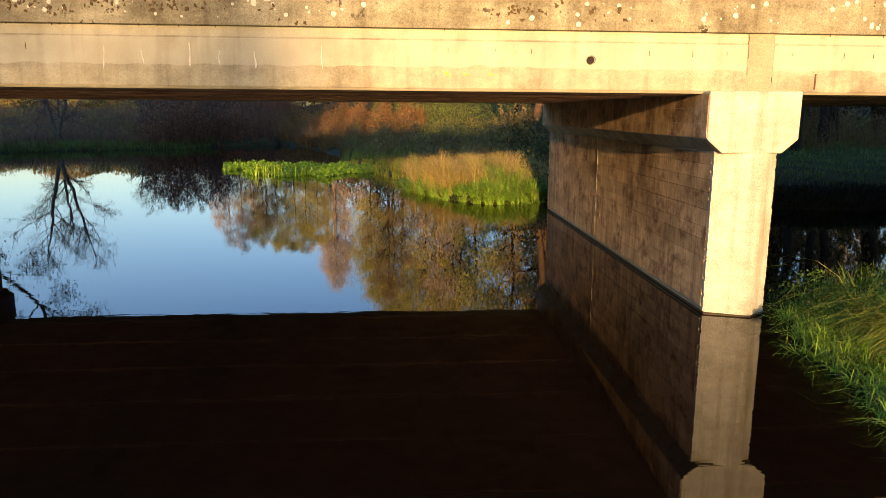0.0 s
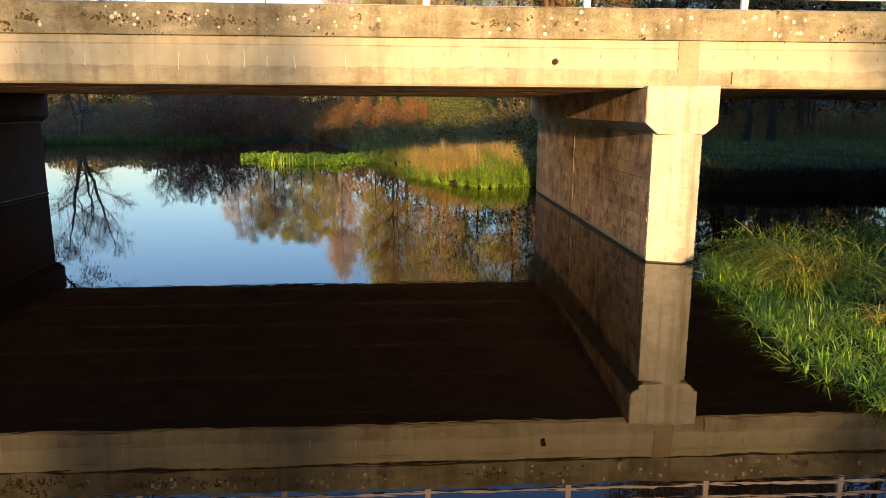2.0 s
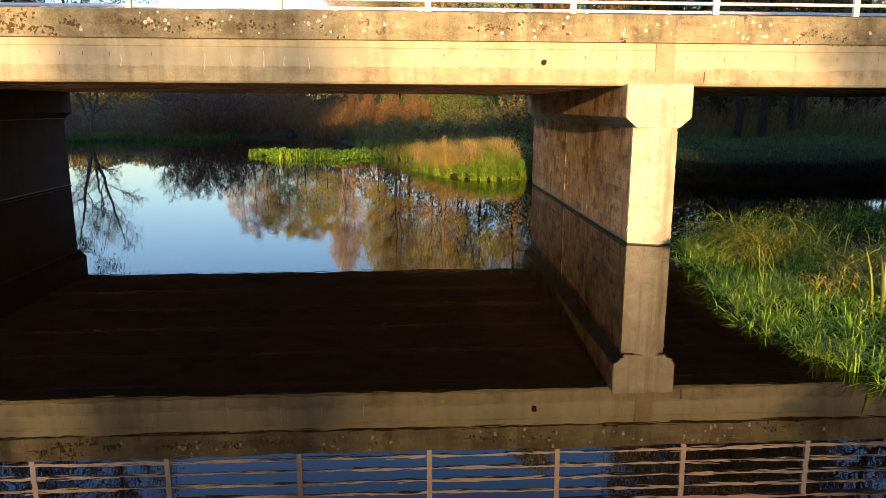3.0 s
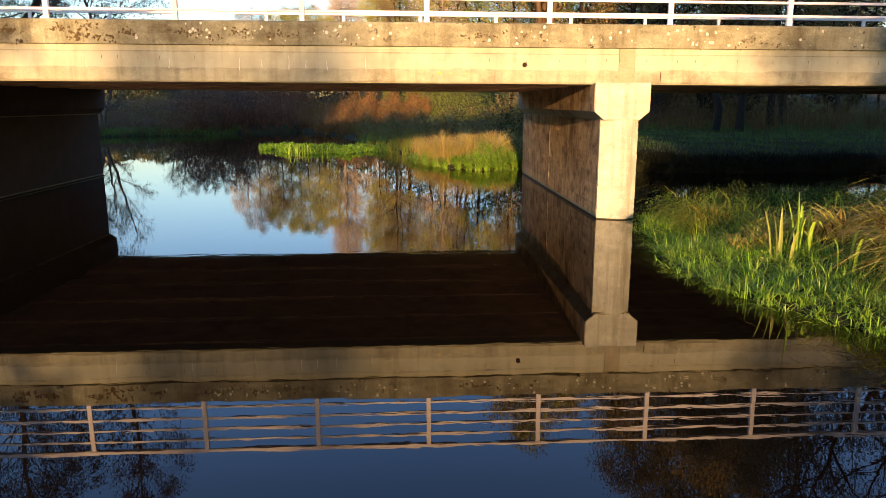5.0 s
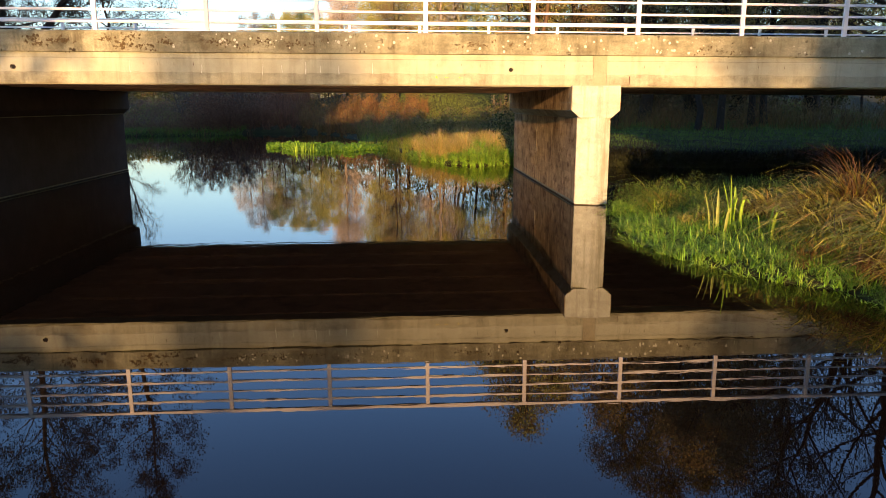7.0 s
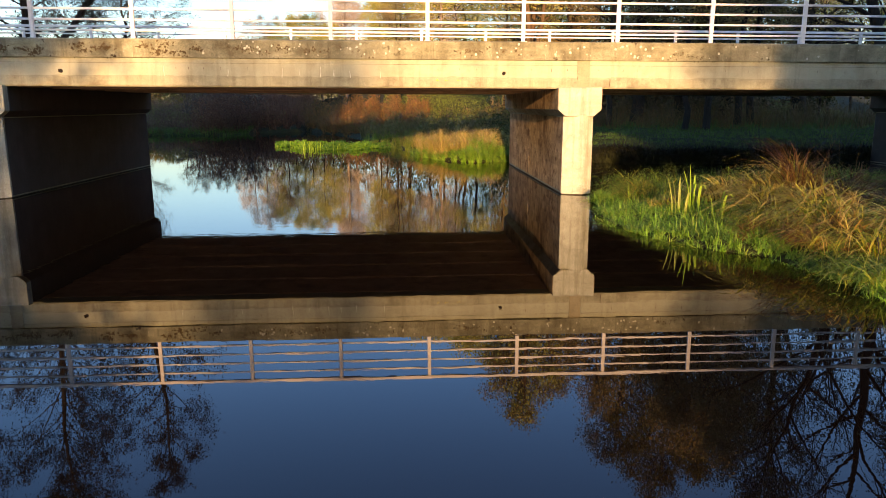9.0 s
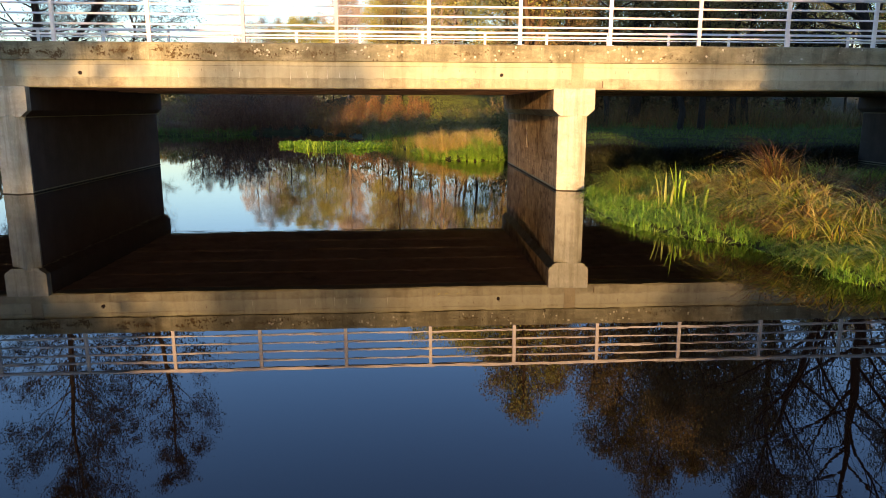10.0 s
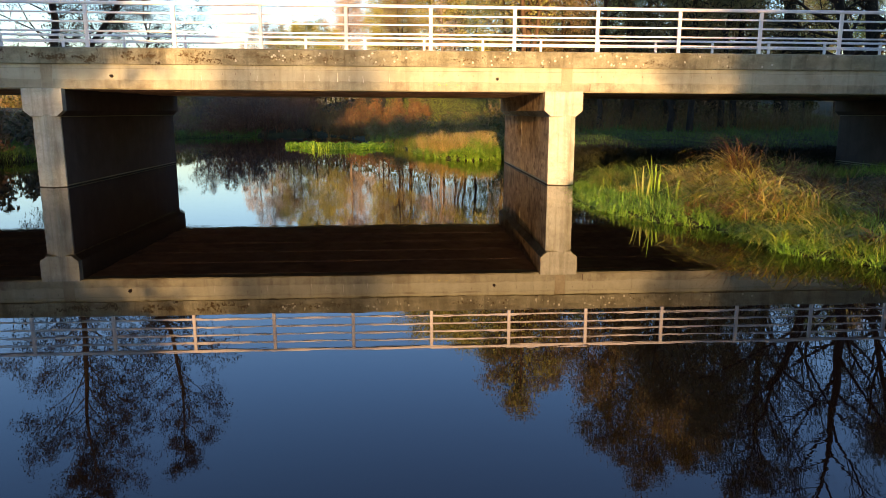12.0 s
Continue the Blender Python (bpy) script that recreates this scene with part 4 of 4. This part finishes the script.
blades("field_grass", x, y, 0.24, 0.018, 0.9, FIELD, "olive meadow grass beyond the river", "grass", segs=2)
x, y = scatter(lambda x, y: (farl(x, y) > 0.1) & (y > 26) & (y < 60) & (x > -40), -40, -10, 26, 60, 52000)
x, y = clumped(x, y, 0.9, 0.6)
blades("brown_reed", x, y, np.where((x > -17.5) & (x < -12.6), 2.6, np.where(x < -17.5, 0.95, 1.5)) + 0.25 * np.sin(1.3 * x + y), 0.018, 0.85, REED, "tall brown shaded reed bed", "reeds", segs=2)
x, y = scatter(lambda x, y: (farl(x, y) > 0.1) & (np.abs(x + 15.2) < 2.8) & (y < 38), -18, -12.4, 26, 38, 9000)
leaves("reed_plume", x, y, 3.1 - 0.28 * np.abs(x + 15) + 0.3 * np.sin(2.3 * x + y), 0.06, REED, "brown plumes and leaves in the reed bed", "reeds")
x, y = scatter(lambda x, y: (farl(x, y) > -0.1) & (farl(x, y) < 2.4) & (y > 4) & (x > -32) & (x < -14.8), -32, -14, 4, 38, 20000)
blades("shore_grass", x, y, 0.45, 0.018, 0.7, SHORE, "shaded green grass on the far shore", "grass")


x, y = scatter(lambda x, y: (farr(x, y) > 0.2) & (y > 29) & (y < 48) & (x < -2.5), -13, -2.5, 29, 48, 30000)
x, y = clumped(x, y, 1.6, 0.6)
leaves("bramble_leaves", x, y, 0.6 + 1.2 * np.abs(np.sin(0.9 * x + 0.6 * y)), 0.050, REED_RED, "russet bramble and shrub leaves", "bramble")
x, y = scatter(lambda x, y: (farl(x, y) > 0.8) & (y > 30) & (y < 56), -42, -12, 30, 56, 26000)
x, y = clumped(x, y, 1.7, 0.6)
leaves("shore_bush", x, y, 0.35 + 0.7 * np.abs(np.sin(0.7 * x + 0.5 * y)), 0.055, SHRUB, "low grey-green bushes behind the far shore", "bushes")
x, y = scatter(lambda x, y: (farl(x, y) > 0.6) & (y > 6) & (y < 20), -27, -16, 6, 20, 14000)
x, y = clumped(x, y, 1.8, 0.6)
leaves("dark_scrub", x, y, 0.6 + 1.0 * np.abs(np.sin(0.8 * x + 1.1 * y)), 0.12, DARK_SCRUB, "dark scrub on the bank beside the bridge", "scrub")


# ---- trees ----
def grow(start, direction, length, radius, depth, out, tips, spread, twigs, droop):
    """A limb that wanders, and the limbs it bears."""
    n = 5 if depth < 2 else 4 if depth < 3 else 2
    pts, radii = [start.copy()], [radius]
    d = direction.normalized()
    for k in range(n):
        d = (d + Vector((random.gauss(0, 0.13), random.gauss(0, 0.13), random.gauss(0.02 - droop * (depth > 1), 0.1)))).normalized()
        pts.append(pts[-1] + d * (length / n))
        radii.append(radius * (1 - 0.85 * (k + 1) / n) + 0.004)
    out.append((pts, radii, 5 if depth < 2 else 3))
    if depth >= 2:
        tips.extend(pts[1:])
    if depth >= 3:
        return
    for k in range(twigs[depth]):
        f = random.uniform(0.25, 1.0)
        i = min(int(f * n), n - 1)
        p = pts[i].lerp(pts[i + 1], f * n - i)
        side = d.cross(Vector((random.gauss(0, 1), random.gauss(0, 1), random.gauss(0, 1)))).normalized()
        nd = d * 0.65 + side * spread + Vector((0, 0, 0.15))
        grow(p, nd, length * random.uniform(0.3, 0.55) * (1.15 - 0.5 * f), radius * 0.42 * (1.1 - 0.6 * f), depth + 1, out, tips, spread, twigs, droop)


def make_tree(name, label, seed, tall, radius, width, mat, bark, n_leaf, leaf_size, bare_to=0.25, limbs=26, twigs=(0, 6, 5), stems=((0.0, 0.0, 1.0),), shape=0.6, droop=0.0, leaf_spread=0.20, bend=False, limb=0.34, tufts=1.0):
    """A tree of the given height: stems (lean x, lean y, share of height), limbs, twigs and loose leaves."""
    random.seed(seed)
    tree = tagged(new(name), label, "tree")
    out, tips = [], []
    for lx, ly, share in stems:
        n = 12
        pts, radii = [Vector((0, 0, -0.2))], [radius * 1.25 * share]
        for k in range(1, n + 1):
            f = k / n
            u = min(1.0, max(0.0, (f - 0.08) / 0.57)) if bend else f
            g = u * u * (3 - 2 * u) if bend else f
            pts.append(Vector((lx * tall * g + random.gauss(0, 0.012) * tall * 0.5, ly * tall * g + random.gauss(0, 0.012) * tall * 0.5, tall * share * f)))
            radii.append(radius * share * (1 - f) ** 0.8 + 0.012)
        out.append((pts, radii, 8))
        for k in range(int(limbs * share)):
            f = bare_to + (1 - bare_to) * (k + random.random()) / (limbs * share)
            f = min(f, 0.99)
            i = int(f * n)
            p = pts[i].lerp(pts[min(i + 1, n)], f * n - i)
            a = 2.4 * k + random.uniform(-0.4, 0.4)
            g = (f - bare_to) / (1 - bare_to)
            reach = width * (0.25 + 0.75 * math.sin(math.pi * min(1, (g * (1 - shape) + shape * g ** 0.6) * 0.92 + 0.06))) * random.uniform(0.75, 1.15)
            up = 0.35 + 0.9 * g
            grow(p, Vector((math.cos(a), math.sin(a), up)), reach, radius * limb * (1 - 0.7 * f) + 0.012, 1, out, tips, 0.8, twigs, droop)
    bm = bmesh.new()
    for pts, radii, sides in out:
        tube(bm, pts, radii, sides)
    part("trunk", bm, bark, tree, smooth=True)
    t = np.array([tuple(p) for p in tips])
    t = t[rng.permutation(len(t))[: max(1, int(len(t) * tufts))]]
    v, f = leaf_cloud(t[rng.integers(0, len(t), n_leaf)], leaf_size, leaf_spread)
    me = raw_mesh("crown", v, f, mat)
    crown = new("crown", me)
    crown.parent = tree
    return tree


def plant(tree, x, y, turn=0.0, size=1.0):
    size = size / tree.scale[0]
    return copy_thing(tree, pose(x, y, float(height(x, y)) - 0.05, 0, 0, turn) @ Matrix.Diagonal((size, size, size, 1)))


def put(tree, x, y, turn=0.0):
    tree.matrix_world = pose(x, y, float(height(x, y)) - 0.05, 0, 0, turn)


alder = make_tree("alder_tree", "tall half-bare alder with dark open crown on the bank", 3, 17.0, 0.19, 4.6, LEAF_DARK, BARK, 60000, 0.040, 0.14, 52, (0, 8, 5), limb=0.15, shape=0.9, leaf_spread=0.15, tufts=0.4)
put(alder, -19.5, 16.0)
leaning = make_tree("alder_tree", "leaning two-stemmed alder with thin dark crown", 5, 15.6, 0.165, 3.4, LEAF_DARK, BARK, 40000, 0.040, 0.24, 36, (0, 7, 5), ((0.285, 0.0, 1.0), (0.25, 0.04, 0.5)), bend=True, limb=0.15, shape=0.8, leaf_spread=0.15, tufts=0.4)
put(leaning, -19.6, 16.4)
willow = make_tree("bare_willow", "bare grey forked willow at the waterside", 8, 6.4, 0.11, 2.5, LEAF_PALE, BARK_GREY, 1600, 0.03, 0.2, 13, (0, 12, 7), ((-0.20, 0.0, 1.0), (0.22, 0.05, 0.95), (0.02, 0.1, 0.75)))
put(willow, -22.4, 33.2)
gold = make_tree("golden_tree", "autumn tree with golden-olive leaves", 11, 13.0, 0.085, 3.6, LEAF_GOLD, BARK, 20000, 0.064, 0.26, 28, (0, 5, 3), leaf_spread=0.33)
rust = make_tree("rusty_tree", "autumn tree with rusty brown leaves", 14, 16.0, 0.18, 3.8, LEAF_RUST, BARK, 20000, 0.064, 0.26, 28, (0, 5, 3), leaf_spread=0.33)
green = make_tree("broad_alder", "big dark green alder with dense crown", 17, 20.0, 0.36, 5.2, LEAF_GREEN, BARK, 36000, 0.062, 0.16, 34, (0, 6, 4), leaf_spread=0.34)
birch = make_tree("birch_tree", "slender pale birch almost bare of leaves", 21, 13.0, 0.13, 2.9, LEAF_PALE, BARK_PALE, 9500, 0.062, 0.16, 30, (0, 5, 4), droop=0.12, shape=0.85, leaf_spread=0.3)
thin = make_tree("thin_tree", "slender half-bare tree with brown bark", 25, 15.0, 0.17, 2.4, LEAF_GOLD, BARK_GOLD, 4200, 0.07, 0.4, 20, (0, 6, 4), ((0.05, 0.0, 1.0), (0.16, 0.03, 0.85)))
oak = make_tree("spreading_tree", "dark spreading tree with wide forked limbs", 29, 17.0, 0.32, 6.0, LEAF_RUST, BARK, 15000, 0.05, 0.16, 26, (0, 7, 6), ((0.0, 0.0, 1.0), (-0.2, 0.05, 0.8), (0.22, 0.05, 0.8)))
put(oak, 15.8, 12.5)
put(gold, -4.4, 54.0)
put(rust, 3.3, 26.5)
put(green, 11.8, 24.5)
put(birch, -9.9, 58.0)
birch.scale = (0.86, 0.86, 0.86)
put(thin, 2.2, 22.5)
for tree, px, py, turn, size in (
    (birch, -19.7, 59, 0, 0.62), (birch, -18.1, 57, 77, 0.64), (gold, -17.2, 58, 154, 0.55), (birch, -17.2, 62, 231, 0.65), (gold, -15.5, 60, 308, 0.65), (gold, -13.5, 58, 25, 0.63), (birch, -15.1, 63, 102, 0.68), (birch, -12.6, 61, 179, 0.68),
    (gold, -11.3, 57, 256, 0.55), (birch, -10.0, 60, 333, 0.87), (birch, -11.1, 63, 50, 0.84), (birch, -9.3, 62, 127, 0.77), (gold, -11.9, 54, 204, 0.49), (rust, -15.5, 55, 281, 0.37), (birch, -21.3, 61, 358, 0.53), (birch, -18.1, 61, 75, 0.63),
    (birch, -24.5, 58, 30, 0.36), (gold, -6.4, 55, 80, 0.66), (rust, -4.6, 46, 10, 0.62), (birch, -7.0, 60, 20, 0.66),
    (willow, -17.8, 40, 70, 0.55), (willow, -15.7, 42, 190, 0.45), (willow, -16.8, 44, 100, 0.4), (willow, -19.6, 41, 20, 0.6), (willow, -18.3, 43, 250, 0.62), (willow, -16.2, 41, 300, 0.58), (willow, -20.8, 42, 160, 0.5),
):
    plant(tree, px, py, turn, size)
# the wood on the far bank beside and behind the meadow
for tree, px, py, turn, size in (
    (gold, 2.6, 31, 60, 1.1), (thin, 3.3, 24, 100, 1.0), (rust, 5.8, 27, 90, 0.9), (rust, 6.4, 20.5, 250, 0.8), (gold, -1.4, 60, 220, 1.5),
    (gold, -6.0, 60, 150, 0.9), (gold, 1.2, 58, 310, 1.45), (rust, -3.6, 61, 30, 1.0), (gold, 3.6, 61, 70, 1.6), (gold, 0.2, 63, 90, 1.35), (birch, -0.4, 57, 40, 1.15), (thin, 2.4, 59, 140, 0.9),
    (green, 8.6, 23, 120, 0.88), (green, 14.8, 26, 200, 1.0), (green, 18.8, 25, 290, 1.08), (rust, 9.4, 15.6, 30, 0.8), (rust, 8.3, 15.3, 300, 0.7), (rust, 12.6, 19.5, 200, 0.9),
    (rust, 14.0, 21, 150, 1.0), (rust, 24, 20, 130, 1.0), (gold, 5.5, 36, 300, 1.0),
):
    plant(tree, px, py, turn, size)
for k in range(12):
    plant((gold, rust)[k % 2], 6.5 + 4.2 * k + 1.5 * math.sin(3 * k), 68 + 6 * (k % 3), 53 * k, 0.8 + 0.12 * (k % 3))
# the wood behind, through a gap in which the low sun shines up the river
screen = make_tree("dense_tree", "dense dark tree of the wood downstream and of added light screens", 33, 17.0, 0.3, 4.6, LEAF_GREEN, BARK, 3400, 0.37, 0.06, 16, (0, 3, 0), leaf_spread=0.6)
put(screen, -19.4, -50.0)
screen.scale = (0.72, 0.72, 0.72)
for px, py, turn, size in ((9.5, 32.5, 10, 0.26), (12.8, 34, 100, 0.3), (16.4, 33, 200, 0.26), (20.2, 34, 300, 0.3), (24.0, 32, 40, 0.3), (10, 44, 0, 0.4), (16, 46, 50, 0.45), (22, 45, 100, 0.4), (29, 44, 190, 0.45), (36, 44, 10, 0.45)):
    plant(screen, px, py, turn, size)
for tree, px, py, turn, size in ((rust, 8.5, 42, 0, 0.85), (gold, 12.0, 44, 50, 1.1), (rust, 16.5, 43, 100, 0.95), (gold, 20.5, 40, 190, 1.1), (rust, 25.5, 42, 220, 0.95), (gold, 30, 38, 20, 1.1), (rust, 35, 40, 70, 0.9)):
    plant(tree, px, py, turn, size)
for k in range(8):
    plant(screen, -20.6 - 3.4 * k, -50 - 3 * (k % 2), 70 * k, 0.74 + 0.06 * (k % 3))
    plant(screen, (6.6 if k == 0 else 7.0 + 3.0 * k), -50 - 3 * (k % 2), 95 * k, 1.0 + 0.1 * (k % 3))
# shrubs out of view, added to cast shade over the right of the bank
shrub = make_tree("shade_shrub", "unseen low dense shrub added to shade the near bank", 44, 2.0, 0.03, 0.75, LEAF_GREEN, BARK, 2600, 0.05, 0.05, 16, (0, 4, 0), leaf_spread=0.10)
put(shrub, 2.75, -11.6)
for px, py, turn, size in ((3.5, -12.0, 70, 1.1), (4.5, -12.6, 150, 1.2), (5.4, -13.4, 220, 1.2), (3.9, -13.2, 300, 1.15)):
    plant(shrub, px, py, turn, size)
# pines out of view, added so that only their crowns shade the far reeds
pine = make_tree("shade_pine", "unseen high-crowned pine added to shade the far reeds", 41, 14.0, 0.15, 2.8, LEAF_GREEN, BARK, 3000, 0.26, 0.62, 16, (0, 4, 0), leaf_spread=0.5)
put(pine, -16.6, -50.0)
for px, py, turn, size in ((-14.9, -51, 90, 1.0), (-13.9, -49, 200, 0.96)):
    plant(pine, px, py, turn, size)
plant(rust, 4.6, -50, 40, 0.85)
plant(birch, 2.0, -48, 130, 0.86)
plant(birch, 3.6, -50, 30, 0.92)
plant(birch, 4.0, -54, 250, 1.0)
# unseen trees added on both banks to hold sky and sun off the bridge
for px, py, turn, size in ((11.5, -25, 10, 1.1), (16.0, -22, 70, 1.5), (17.5, -30, 130, 1.5), (21, -24, 200, 1.5), (24, -32, 260, 1.5), (27, -22, 300, 1.5), (13.0, -34, 20, 1.2), (11.8, -9, 20, 1.0), (15.0, -14.5, 160, 1.3), (18.5, -7, 250, 1.4), (12.0, -18, 60, 1.0), (9.0, -11, 110, 0.75), (10.4, -6.5, 30, 0.6), (7.9, -12.6, 200, 0.6),
                           (-25.5, -27, 50, 0.75), (-23.0, -37, 140, 0.75), (-29, -19, 220, 0.75), (-28, -34, 330, 0.75), (-33, -27, 90, 0.75), (-28, -5, 30, 0.8), (-29, 2, 80, 0.8), (-30, -12, 280, 0.75)):
    plant(screen, px, py, turn, size)
plant(screen, 10.4, -56, 40, 1.15)
plant(screen, 4.6, -43, 40, 0.56)
# birches out of view, added to dim the left fascia and pier
for px, py, turn, size in ((-16.4, -85, 80, 0.96), (-15.7, -87, 20, 0.97), (-16.0, -83, 200, 0.92), (-10.6, -86, 200, 0.9), (-8.6, -86, 30, 0.88)):
    plant(birch, px, py, turn, size)
# small unseen trees added to shade the left pier's nose
for px, turn, size in ((-16.25, 200, 0.45), (-17.2, 20, 0.40), (-18.0, 90, 0.48), (-19.6, 10, 0.44)):
    plant(screen, px, -45.5, turn, size)


x, y = scatter(lambda x, y: (farr(x, y) > 2) & (x > 5.5 + 0.05 * (y - 26)), 5, 21, 25, 50, 20000)
x, y = clumped(x, y, 2.2, 0.5)
leaves("undergrowth", x, y, 1.5 + 2.4 * np.abs(np.sin(0.9 * x + 0.4 * y)), 0.085, DARK_SCRUB, "dark tangled undergrowth below the trees", "undergrowth")

x, y = scatter(lambda x, y: x > 1.6 + 0.06 * (y - 24), 1.6, 8, 24, 33, 17000)
x, y = clumped(x, y, 1.6, 0.45)
leaves("hazel_thicket", x, y, 3.0 + 2.6 * np.abs(np.sin(1.3 * x + 0.8 * y)), 0.06, LEAF_RUST, "rusty hazel thicket between the trees", "thicket")

x, y = scatter(lambda x, y: x > 5.5, 5.5, 18, 23, 30, 15000)
x, y = clumped(x, y, 2.0, 0.4)
leaves("alder_scrub", x, y, 3.4 + 4.0 * np.abs(np.sin(0.7 * x + 0.9 * y)), 0.11, DARK_SCRUB, "dark alder scrub under the trees", "scrub")

x, y = scatter(lambda x, y: (farr(x, y) > 8.0) & (x < 26), 2.0, 26, 16, 26, 9000)
x, y = clumped(x, y, 1.4, 0.6)
blades("bramble_stems", x, y, 1.3 + 0.6 * np.sin(1.7 * x + y), 0.013, 0.9, REED_RED, "brown bramble stems and dead herbs below the trees", "bramble", segs=4)

# a hedge that closes the distance
x, y = scatter(lambda x, y: y > 0, -62, 46, 64, 69, 62000)
top = 1.9 + 2.1 * np.clip((x + 20) / 12, 0, 1) + 2.2 * np.clip((x + 9) / 4, 0, 1) + 0.35 * np.sin(0.31 * x) + 0.35 * np.sin(0.83 * x + 1)
leaves("far_hedge", x, y, top, 0.15, SHRUB, "far brown-green hedge along the fields", "hedge")
